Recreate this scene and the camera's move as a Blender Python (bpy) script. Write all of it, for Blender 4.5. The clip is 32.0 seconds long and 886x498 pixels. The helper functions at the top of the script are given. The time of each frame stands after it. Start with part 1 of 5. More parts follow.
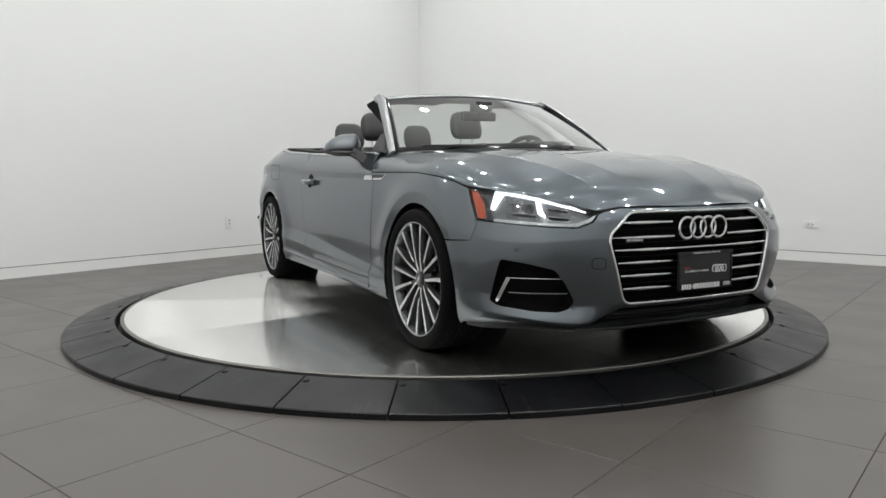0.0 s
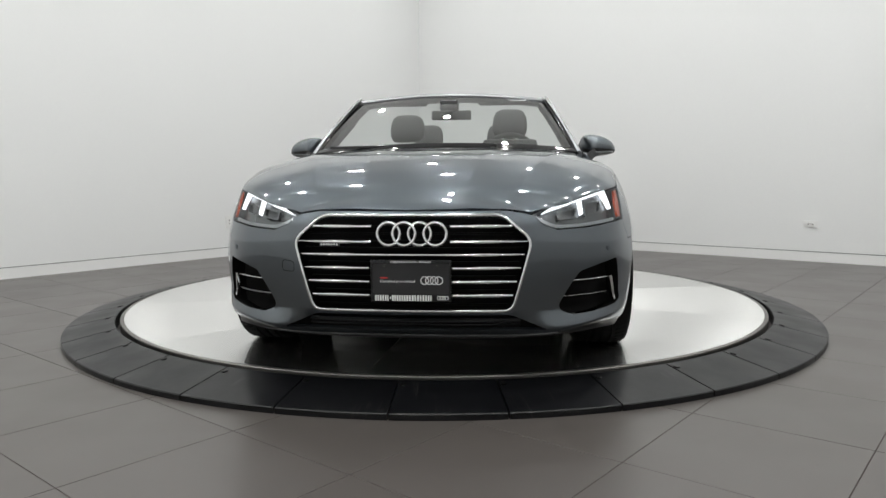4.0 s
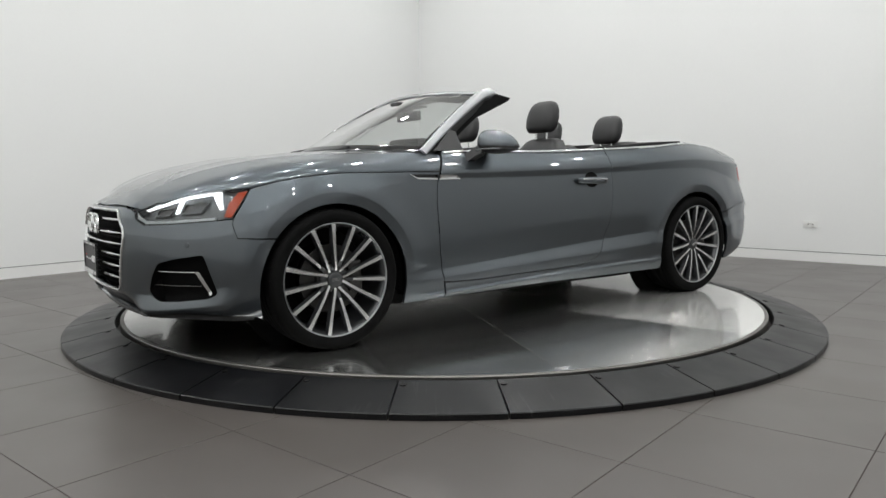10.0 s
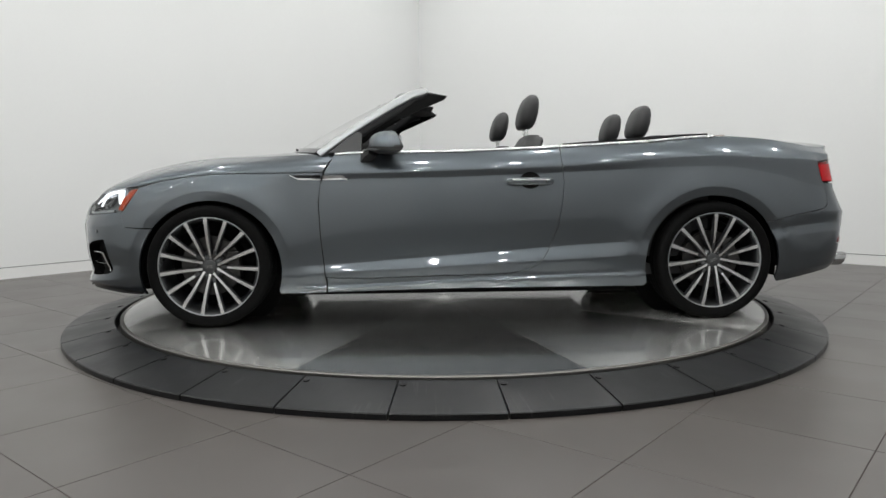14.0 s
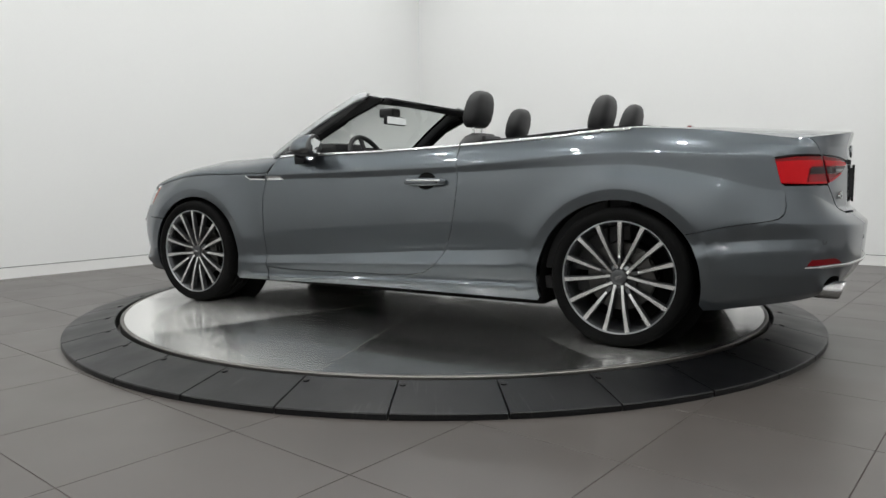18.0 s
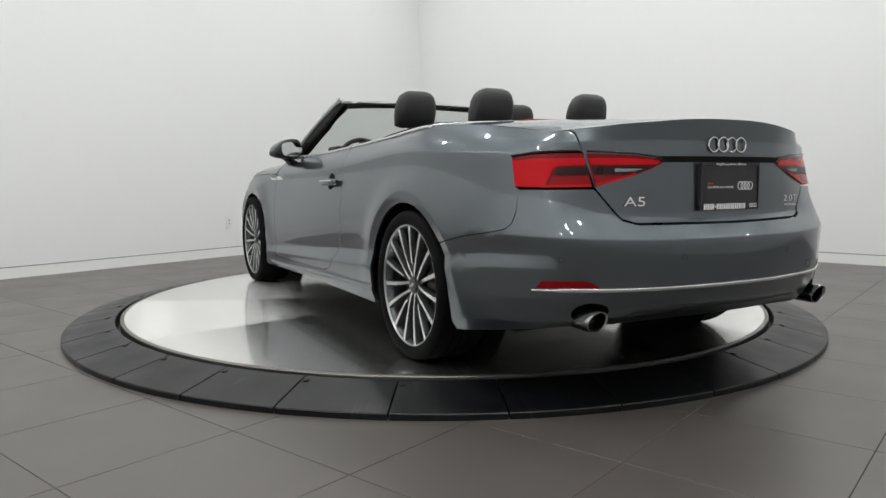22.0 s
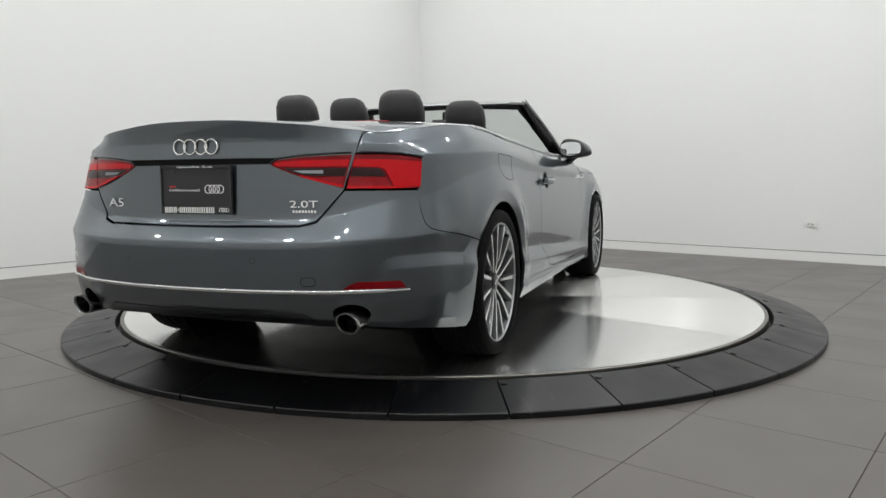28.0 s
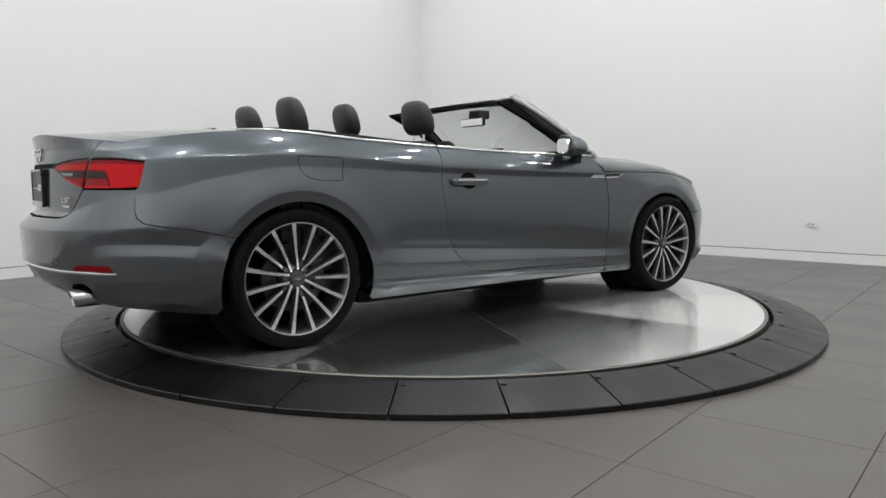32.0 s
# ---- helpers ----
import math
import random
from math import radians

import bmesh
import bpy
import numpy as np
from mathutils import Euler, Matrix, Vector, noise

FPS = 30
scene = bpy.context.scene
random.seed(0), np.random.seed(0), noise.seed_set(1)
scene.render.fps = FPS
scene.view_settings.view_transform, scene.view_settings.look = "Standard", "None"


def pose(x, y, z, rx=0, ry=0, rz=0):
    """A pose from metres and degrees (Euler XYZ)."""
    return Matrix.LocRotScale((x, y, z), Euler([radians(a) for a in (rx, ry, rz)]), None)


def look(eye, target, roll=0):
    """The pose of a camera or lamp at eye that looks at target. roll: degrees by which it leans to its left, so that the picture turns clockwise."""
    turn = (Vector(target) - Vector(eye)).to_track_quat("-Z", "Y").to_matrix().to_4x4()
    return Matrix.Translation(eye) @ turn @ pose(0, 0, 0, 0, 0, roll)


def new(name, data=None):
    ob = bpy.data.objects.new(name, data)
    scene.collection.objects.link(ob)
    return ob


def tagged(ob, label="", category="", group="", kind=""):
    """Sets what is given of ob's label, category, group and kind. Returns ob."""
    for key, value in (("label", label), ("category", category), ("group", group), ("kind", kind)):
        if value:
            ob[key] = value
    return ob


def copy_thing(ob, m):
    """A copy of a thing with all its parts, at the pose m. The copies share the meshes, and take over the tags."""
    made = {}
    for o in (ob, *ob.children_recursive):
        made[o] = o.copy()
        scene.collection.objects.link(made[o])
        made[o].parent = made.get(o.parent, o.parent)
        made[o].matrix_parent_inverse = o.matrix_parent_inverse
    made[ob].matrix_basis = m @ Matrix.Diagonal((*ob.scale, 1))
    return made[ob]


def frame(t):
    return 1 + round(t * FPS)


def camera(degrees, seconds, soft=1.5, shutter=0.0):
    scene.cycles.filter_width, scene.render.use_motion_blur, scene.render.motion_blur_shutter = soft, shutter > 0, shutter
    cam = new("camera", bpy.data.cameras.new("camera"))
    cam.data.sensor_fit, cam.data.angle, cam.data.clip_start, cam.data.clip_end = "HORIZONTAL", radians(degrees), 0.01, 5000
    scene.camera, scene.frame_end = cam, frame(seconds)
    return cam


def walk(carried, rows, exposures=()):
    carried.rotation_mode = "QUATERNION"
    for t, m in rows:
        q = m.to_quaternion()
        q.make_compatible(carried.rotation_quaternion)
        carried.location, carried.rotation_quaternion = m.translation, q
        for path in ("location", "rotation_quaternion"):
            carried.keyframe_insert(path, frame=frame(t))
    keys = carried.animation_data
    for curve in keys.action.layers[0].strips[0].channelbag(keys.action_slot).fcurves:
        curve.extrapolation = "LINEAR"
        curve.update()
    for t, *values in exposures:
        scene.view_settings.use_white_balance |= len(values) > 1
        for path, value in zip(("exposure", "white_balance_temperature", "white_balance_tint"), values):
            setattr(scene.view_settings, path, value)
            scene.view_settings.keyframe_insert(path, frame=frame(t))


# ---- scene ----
cam = camera(63.739, 32.0)
EYE = Vector((0.0, -4.813, 0.877))
AHEAD = EYE + Vector((-0.0011, 0.9949, -0.1006))
walk(cam, [(0.0, look(EYE, AHEAD, -0.336)), (32.0, look(EYE, AHEAD, -0.336))])

# room frame: turned against the camera's line, with the corner ahead
ROOM = pose(0, 0, 0, 0, 0, 50.57)
X0, X1, Y0, Y1, ROOF = -5.9, 4.208, -5.4, 3.897, 4.3
TILE, TX, TY = 0.5886, -1.7377, -2.1343
TABLE_R, RING_R, TABLE_Z = 2.019, 2.3155, 0.079
RING_COUNT, RING_START = 33, -84.2

# ------------------------------------------------------------------ light
world = bpy.data.worlds.new("world")
scene.world = world
world.use_nodes = True
world.node_tree.nodes["Background"].inputs["Color"].default_value = (0.9, 0.95, 1.0, 1)
world.node_tree.nodes["Background"].inputs["Strength"].default_value = 0.05
scene.view_settings.exposure = 0.0
LAMP_POWER = 12.2
LAMP_SPOTS = [(x, y) for x in (-5.15, -3.6, -2.1, -0.4, 1.4, 3.15) for y in (-4.6, -3.2, -1.75, -0.25, 1.25, 2.90)]
for x, y in LAMP_SPOTS:
    light = bpy.data.lights.new("downlight_lamp", "AREA")
    light.shape, light.size, light.energy, light.color = "DISK", 0.13, LAMP_POWER, (0.99, 1.0, 0.985)
    light.spread = radians(175)
    new("downlight_lamp", light).matrix_world = ROOM @ pose(x, y, ROOF - 0.02)


# ------------------------------------------------------------------ materials
def shader(name, color, rough=0.5, metal=0.0, vary=0.08, grain=40.0, bump=0.0, coat=0.0, spread=0.15, patch=1.3, ior=1.5):
    """A node material with colour and gloss varied at two scales, and a fine relief."""
    m = bpy.data.materials.new(name)
    m.use_nodes = True
    nt = m.node_tree
    b = nt.nodes["Principled BSDF"]
    b.inputs["Metallic"].default_value = metal
    b.inputs["Coat Weight"].default_value = coat
    b.inputs["Coat Roughness"].default_value = 0.03
    b.inputs["IOR"].default_value = ior
    tc = nt.nodes.new("ShaderNodeTexCoord")
    fine, wide = nt.nodes.new("ShaderNodeTexNoise"), nt.nodes.new("ShaderNodeTexNoise")
    fine.inputs["Scale"].default_value, wide.inputs["Scale"].default_value = grain, patch
    fine.inputs["Detail"].default_value, wide.inputs["Detail"].default_value = 4, 5
    for n in (fine, wide):
        nt.links.new(tc.outputs["Object"], n.inputs["Vector"])
    add = nt.nodes.new("ShaderNodeMath")
    add.operation = "ADD"
    nt.links.new(fine.outputs["Fac"], add.inputs[0])
    nt.links.new(wide.outputs["Fac"], add.inputs[1])
    ramp = nt.nodes.new("ShaderNodeMapRange")
    ramp.inputs["From Min"].default_value, ramp.inputs["From Max"].default_value = 0.6, 1.4
    ramp.inputs["To Min"].default_value, ramp.inputs["To Max"].default_value = 1 - vary, 1 + vary
    nt.links.new(add.outputs[0], ramp.inputs["Value"])
    mul = nt.nodes.new("ShaderNodeMix")
    mul.data_type, mul.blend_type = "RGBA", "MULTIPLY"
    mul.inputs["Factor"].default_value = 1
    mul.inputs["A"].default_value = (*color, 1)
    nt.links.new(ramp.outputs[0], mul.inputs["B"])
    nt.links.new(mul.outputs["Result"], b.inputs["Base Color"])
    rr = nt.nodes.new("ShaderNodeMapRange")
    rr.inputs["From Min"].default_value, rr.inputs["From Max"].default_value = 0.3, 0.7
    rr.inputs["To Min"].default_value, rr.inputs["To Max"].default_value = max(rough * (1 - spread), 0.0), min(rough * (1 + spread), 1)
    nt.links.new(wide.outputs["Fac"], rr.inputs["Value"])
    nt.links.new(rr.outputs[0], b.inputs["Roughness"])
    if bump:
        bp = nt.nodes.new("ShaderNodeBump")
        bp.inputs["Strength"].default_value, bp.inputs["Distance"].default_value = min(bump * 100, 1.0), bump
        nt.links.new(fine.outputs["Fac"], bp.inputs["Height"])
        nt.links.new(bp.outputs[0], b.inputs["Normal"])
    return m


def glow(name, color, strength):
    m = bpy.data.materials.new(name)
    m.use_nodes = True
    b = m.node_tree.nodes["Principled BSDF"]
    b.inputs["Base Color"].default_value = (*color, 1)
    b.inputs["Emission Color"].default_value = (*color, 1)
    b.inputs["Emission Strength"].default_value = strength
    return m


def glass(name, color, rough=0.0, ior=1.45):
    m = bpy.data.materials.new(name)
    m.use_nodes = True
    b = m.node_tree.nodes["Principled BSDF"]
    b.inputs["Base Color"].default_value = (*color, 1)
    b.inputs["Transmission Weight"].default_value = 1
    b.inputs["Roughness"].default_value, b.inputs["IOR"].default_value = rough, ior
    return m


def pane_glass(name, color, shine=0.045, graze=0.3):
    """Thin clear pane: a clear sheet with gloss on it."""
    m = bpy.data.materials.new(name)
    m.use_nodes = True
    nt = m.node_tree
    nt.nodes.remove(nt.nodes["Principled BSDF"])
    t, g, mix, f, p, s = (nt.nodes.new("ShaderNode" + k) for k in ("BsdfTransparent", "BsdfGlossy", "MixShader", "LayerWeight", "Math", "Math"))
    t.inputs["Color"].default_value = (*color, 1)
    g.inputs["Roughness"].default_value = 0.01
    p.operation, p.inputs[1].default_value = "POWER", 4.5
    s.use_clamp = True
    s.operation, s.inputs[1].default_value, s.inputs[2].default_value = "MULTIPLY_ADD", graze, shine
    nt.links.new(f.outputs["Facing"], p.inputs[0])
    nt.links.new(p.outputs[0], s.inputs[0])
    nt.links.new(s.outputs[0], mix.inputs[0])
    nt.links.new(t.outputs[0], mix.inputs[1])
    nt.links.new(g.outputs[0], mix.inputs[2])
    nt.links.new(mix.outputs[0], nt.nodes["Material Output"].inputs["Surface"])
    return m


def by_object(m, amount):
    """Lets each object of this material differ a little in lightness."""
    nt = m.node_tree
    b = nt.nodes["Principled BSDF"]
    src = b.inputs["Base Color"].links[0].from_socket
    info, mr, mul = nt.nodes.new("ShaderNodeObjectInfo"), nt.nodes.new("ShaderNodeMapRange"), nt.nodes.new("ShaderNodeMix")
    mr.inputs["To Min"].default_value, mr.inputs["To Max"].default_value = 1 - amount, 1 + amount
    nt.links.new(info.outputs["Random"], mr.inputs["Value"])
    mul.data_type, mul.blend_type = "RGBA", "MULTIPLY"
    mul.inputs["Factor"].default_value = 1
    nt.links.new(src, mul.inputs["A"])
    nt.links.new(mr.outputs[0], mul.inputs["B"])
    nt.links.new(mul.outputs["Result"], b.inputs["Base Color"])
    return m


WALL = shader("wall_paint", (0.80, 0.805, 0.80), 0.6, vary=0.012, grain=60, bump=0.0004, patch=0.6)
# WALL made lighter for the unseen west wall, standing in for more light there
BRIGHT_WALL = shader("lightened_wall_paint", (0.88, 0.885, 0.88), 0.6, vary=0.012, grain=60, bump=0.0004, patch=0.6)
GREY_WALL = shader("grey_wall_paint", (0.58, 0.585, 0.59), 0.6, vary=0.03, grain=60, bump=0.0004, patch=0.6)
BASE = shader("baseboard_paint", (0.82, 0.82, 0.81), 0.45, vary=0.02, grain=30)
CEIL = shader("ceiling_paint", (0.93, 0.935, 0.93), 0.8, vary=0.02, grain=50)
GROUT = shader("grout", (0.055, 0.04, 0.033), 0.9, vary=0.2, grain=90)
TILES = by_object(shader("grey_porcelain", (0.076, 0.067, 0.0615), 0.34, ior=1.6, vary=0.035, grain=160, bump=0.0003, patch=2.2, spread=0.10), 0.03)
RUBBER = by_object(shader("black_ramp_plate", (0.0032, 0.0034, 0.0042), 0.36, ior=1.38, vary=0.25, grain=70, bump=0.0006, patch=4, spread=0.2), 0.12)


def scuffed(m, light):
    """Pale scrapes here and there, other ones on every plate."""
    nt = m.node_tree
    b = nt.nodes["Principled BSDF"]
    src = b.inputs["Base Color"].links[0].from_socket
    tc, info, add, mp, n, band, where, both_, mix = (nt.nodes.new("ShaderNode" + k) for k in ("TexCoord", "ObjectInfo", "VectorMath", "Mapping", "TexNoise", "MapRange", "TexNoise", "Math", "Mix"))
    nt.links.new(tc.outputs["Object"], add.inputs[0])
    scale = nt.nodes.new("ShaderNodeMath")
    scale.operation, scale.inputs[1].default_value = "MULTIPLY", 40.0
    nt.links.new(info.outputs["Random"], scale.inputs[0])
    nt.links.new(scale.outputs[0], add.inputs[1])
    mp.inputs["Scale"].default_value = (3, 60, 1)
    nt.links.new(add.outputs[0], mp.inputs["Vector"])
    nt.links.new(mp.outputs[0], n.inputs["Vector"])
    nt.links.new(add.outputs[0], where.inputs["Vector"])
    n.inputs["Scale"].default_value, n.inputs["Detail"].default_value = 1.0, 3
    where.inputs["Scale"].default_value, where.inputs["Detail"].default_value = 5.0, 2
    band.inputs["From Min"].default_value, band.inputs["From Max"].default_value = 0.56, 0.75
    spot = nt.nodes.new("ShaderNodeMapRange")
    spot.inputs["From Min"].default_value, spot.inputs["From Max"].default_value = 0.57, 0.70
    nt.links.new(n.outputs["Fac"], band.inputs["Value"])
    nt.links.new(where.outputs["Fac"], spot.inputs["Value"])
    both_.operation = "MULTIPLY"
    nt.links.new(band.outputs[0], both_.inputs[0])
    nt.links.new(spot.outputs[0], both_.inputs[1])
    mix.data_type = "RGBA"
    mix.inputs["B"].default_value = (*light, 1)
    nt.links.new(both_.outputs[0], mix.inputs["Factor"])
    nt.links.new(src, mix.inputs["A"])
    nt.links.new(mix.outputs["Result"], b.inputs["Base Color"])
    return m


scuffed(RUBBER, (0.05, 0.05, 0.048))
DARK = shader("dark_gap", (0.006, 0.006, 0.006), 0.8, vary=0.1)
BOLT = shader("black_screw", (0.01, 0.01, 0.01), 0.4, 0.6)
OUTLET = shader("outlet_plastic", (0.79, 0.79, 0.775), 0.35, vary=0.02)


def steel_sheet(name, turn):
    """Brushed stainless steel, its grain along one line."""
    m = shader(name, (0.83, 0.825, 0.805), 0.18, 1.0, vary=0.06, grain=9, patch=1.1, spread=0.12)
    nt = m.node_tree
    b = nt.nodes["Principled BSDF"]
    b.inputs["Anisotropic"].default_value = 0.95
    b.inputs["Metallic"].default_value = 0.97
    b.inputs["Coat Weight"].default_value, b.inputs["Coat Roughness"].default_value, b.inputs["Coat IOR"].default_value = 0.7, 0.07, 1.7
    tc, mp, n = (nt.nodes.new("ShaderNode" + k) for k in ("TexCoord", "Mapping", "TexNoise"))
    mp.inputs["Rotation"].default_value = (0, 0, radians(turn))
    mp.inputs["Scale"].default_value = (1.2, 45, 1)
    n.inputs["Scale"].default_value, n.inputs["Detail"].default_value = 1.0, 3
    nt.links.new(tc.outputs["Object"], mp.inputs["Vector"])
    nt.links.new(mp.outputs[0], n.inputs["Vector"])
    streak, haze, sum_ = (nt.nodes.new("ShaderNode" + k) for k in ("MapRange", "MapRange", "Math"))
    streak.inputs["From Min"].default_value, streak.inputs["From Max"].default_value = 0.3, 0.7
    streak.inputs["To Min"].default_value, streak.inputs["To Max"].default_value = 0.235, 0.245
    nt.links.new(n.outputs["Fac"], streak.inputs["Value"])
    info = nt.nodes.new("ShaderNodeObjectInfo")
    haze.inputs["To Min"].default_value, haze.inputs["To Max"].default_value = 0.0, 0.03
    nt.links.new(info.outputs["Random"], haze.inputs["Value"])
    nt.links.new(streak.outputs[0], sum_.inputs[0])
    nt.links.new(haze.outputs[0], sum_.inputs[1])
    nt.links.new(sum_.outputs[0], b.inputs["Roughness"])
    tan = nt.nodes.new("ShaderNodeTangent")
    tan.direction_type, tan.uv_map = "UV_MAP", "grain"
    nt.links.new(tan.outputs[0], b.inputs["Tangent"])
    return m


STEEL = by_object(steel_sheet("brushed_steel", 0), 0.04)
RIM_STEEL = shader("steel_edge", (0.22, 0.21, 0.2), 0.45, 1.0)


# ------------------------------------------------------------------ mesh helpers
def mesh_of(bm, name, material, smooth=False):
    bmesh.ops.recalc_face_normals(bm, faces=bm.faces)
    me = bpy.data.meshes.new(name)
    bm.to_mesh(me)
    bm.free()
    for m in material if isinstance(material, (list, tuple)) else [material]:
        me.materials.append(m)
    if smooth:
        me.shade_smooth()
        if smooth != True:
            me.set_sharp_from_angle(angle=radians(smooth))
    return me


def part(name, bm, material, parent, label="", smooth=False):
    ob = new(name, mesh_of(bm, name, material, smooth))
    ob.parent = parent
    if label:
        ob["label"] = label
    return ob


def box(x0, x1, y0, y1, z0, z1, bevel=0.0, bm=None, m=None):
    bm = bm or bmesh.new()
    made = bmesh.ops.create_cube(bm, size=1)["verts"]
    mm = Matrix.Translation(((x0 + x1) / 2, (y0 + y1) / 2, (z0 + z1) / 2)) @ Matrix.Diagonal((x1 - x0, y1 - y0, z1 - z0, 1))
    bmesh.ops.transform(bm, matrix=(m @ mm) if m else mm, verts=made)
    if bevel:
        es = list({e for v in made for e in v.link_edges})
        bmesh.ops.bevel(bm, geom=es, offset=bevel, segments=2, affect="EDGES", profile=0.6)
    return bm


def lathe(profile, n=48, axis="z", bm=None, m=None, arc=None):
    """Turns a profile of (radius, height) round an axis."""
    bm = bm or bmesh.new()
    rings = []
    for r, h in profile:
        row = []
        for i in range(n):
            a = 2 * math.pi * i / n
            p = Vector((r * math.cos(a), r * math.sin(a), h))
            if axis == "y":
                p = Vector((p.x, p.z, p.y))
            elif axis == "x":
                p = Vector((p.z, p.x, p.y))
            row.append(bm.verts.new(m @ p if m else p))
        rings.append(row)
    for a, b in zip(rings, rings[1:]):
        for i in range(n):
            j = (i + 1) % n
            bm.faces.new((a[i], a[j], b[j], b[i]))
    return bm


def capped(profile, n=32, axis="z", bm=None, m=None):
    """A lathe whose first and last rings are closed."""
    return lathe([(1e-4, profile[0][1]), *profile, (1e-4, profile[-1][1])], n, axis, bm, m)


def empty(name, m=None):
    ob = new(name)
    if m is not None:
        ob.matrix_world = m
    return ob


# ------------------------------------------------------------------ the room
def room_part(name, bm, material, label, **k):
    ob = new(name, mesh_of(bm, name, material, **k))
    ob.matrix_world = ROOM
    return tagged(ob, label, name.split("_")[0], kind="structure")


GAP = 0.104
room_part("wall_north", box(X0 - 0.2, X1, Y1, Y1 + 0.2, GAP, ROOF), WALL, "smooth white painted showroom wall above the floor")
room_part("wall_east", box(X1, X1 + 0.2, Y0, Y1 + 0.2, GAP, ROOF), WALL, "smooth white painted showroom wall above the floor")
room_part("wall_south", box(X0, X1, Y0 - 0.2, Y0, 0, ROOF), GREY_WALL, "plain grey painted wall opposite the white corner")
# out of view; its raised white brightens what the car's tail reflects
room_part("wall_west", box(X0 - 0.2, X0, Y0, Y1, 0, ROOF), BRIGHT_WALL, "plain unseen white wall, its colour lightened to brighten reflections in the car")
room_part("baseboard", box(X0 - 0.2, X1, Y1 + 0.0015, Y1 + 0.2, 0, GAP - 0.007), BASE, "flush white baseboard under a thin shadow gap")
room_part("baseboard", box(X1 + 0.0015, X1 + 0.2, Y0, Y1 + 0.2, 0, GAP - 0.007), BASE, "flush white baseboard under a thin shadow gap")
gap = box(X0 - 0.2, X1 + 0.03, Y1 + 0.02, Y1 + 0.19, GAP - 0.0072, GAP + 0.0002)
box(X1 + 0.02, X1 + 0.19, Y0, Y1 + 0.19, GAP - 0.0072, GAP + 0.0002, bm=gap)
room_part("trim", gap, DARK, "dark shadow gap between wall and baseboard")
room_part("ceiling", box(X0 - 0.2, X1 + 0.2, Y0 - 0.2, Y1 + 0.2, ROOF, ROOF + 0.2), CEIL, "plain white ceiling with recessed downlights")
floor = room_part("floor", box(X0 - 0.2, X1 + 0.2, Y0 - 0.2, Y1 + 0.2, -0.2, -0.0025), GROUT, "large grey porcelain floor tiles with thin dark joints")


def downlights():
    lens, trim = glow("downlight_lens", (1.0, 0.98, 0.95), 12.0), shader("downlight_trim", (0.7, 0.7, 0.7), 0.4)
    first = empty("downlight", ROOM @ pose(*LAMP_SPOTS[0], ROOF))
    part("trim_ring", lathe([(0.075, -0.004), (0.085, -0.008), (0.1, -0.006), (0.105, 0.0)], 24), trim, first, smooth=True)
    part("lens", capped([(0.074, -0.002), (0.074, 0.0)], 24), lens, first)
    tagged(first, "small round white recessed ceiling downlight, lit", "downlight", "ceiling downlights")
    for x, y in LAMP_SPOTS[1:]:
        copy_thing(first, ROOM @ pose(x, y, ROOF))


downlights()


def outlet(name, m, wide, high, label):
    ob = empty(name, m)
    part("cover_plate", box(-wide / 2, wide / 2, -0.008, 0, -high / 2, high / 2, 0.003), OUTLET, ob)
    slot = shader("outlet_slot", (0.12, 0.11, 0.1), 0.6)
    across = wide > high
    for k in (-1, 1):
        c = (k * 0.02, 0) if across else (0, k * 0.02)
        part("socket", box(c[0] - 0.014, c[0] + 0.014, -0.0105, -0.007, c[1] - 0.014, c[1] + 0.014, 0.003), OUTLET, ob)
        part("socket_slots", box(c[0] - 0.006, c[0] + 0.006, -0.0125, -0.009, c[1] - 0.006, c[1] + 0.006), slot, ob)
    part("screw", capped([(0.003, 0), (0.003, 0.0015)], 10, "y", m=pose(0, -0.0095, 0)), BOLT, ob)
    return tagged(ob, label, "outlet")


def to_room(x, y, z):
    return ROOM.inverted() @ Vector((x, y, z))


w = to_room(-2.417, 3.196, 0.3875)
outlet("wall_outlet", ROOM @ pose(w.x, Y1, w.z), 0.095, 0.135, "white plastic double wall outlet above the baseboard")
w = to_room(3.717, 2.391, 0.380)
outlet("wall_outlet", ROOM @ pose(X1, w.y, w.z, 0, 0, -90), 0.135, 0.066, "white plastic wall outlet mounted sideways above the baseboard")


def wall_plug():
    """A small dark cable plug in the wall."""
    w = to_room(-2.16, 3.51, 0.42)
    ob = empty("cable_plug", ROOM @ pose(w.x, Y1, w.z))
    part("plug_body", capped([(0.021, 0.0), (0.021, 0.012), (0.016, 0.02), (0.009, 0.026)], 20, m=pose(0, 0, 0, 90)), BOLT, ob, smooth=40)
    part("cable_stub", capped([(0.008, 0.0), (0.008, 0.03), (0.006, 0.034)], 12, m=pose(0.018, -0.012, 0.004, 0, 80)), OUTLET, ob, "short pale cable end", smooth=40)
    tagged(ob, "small dark cable plug in the white painted wall", "plug")


wall_plug()


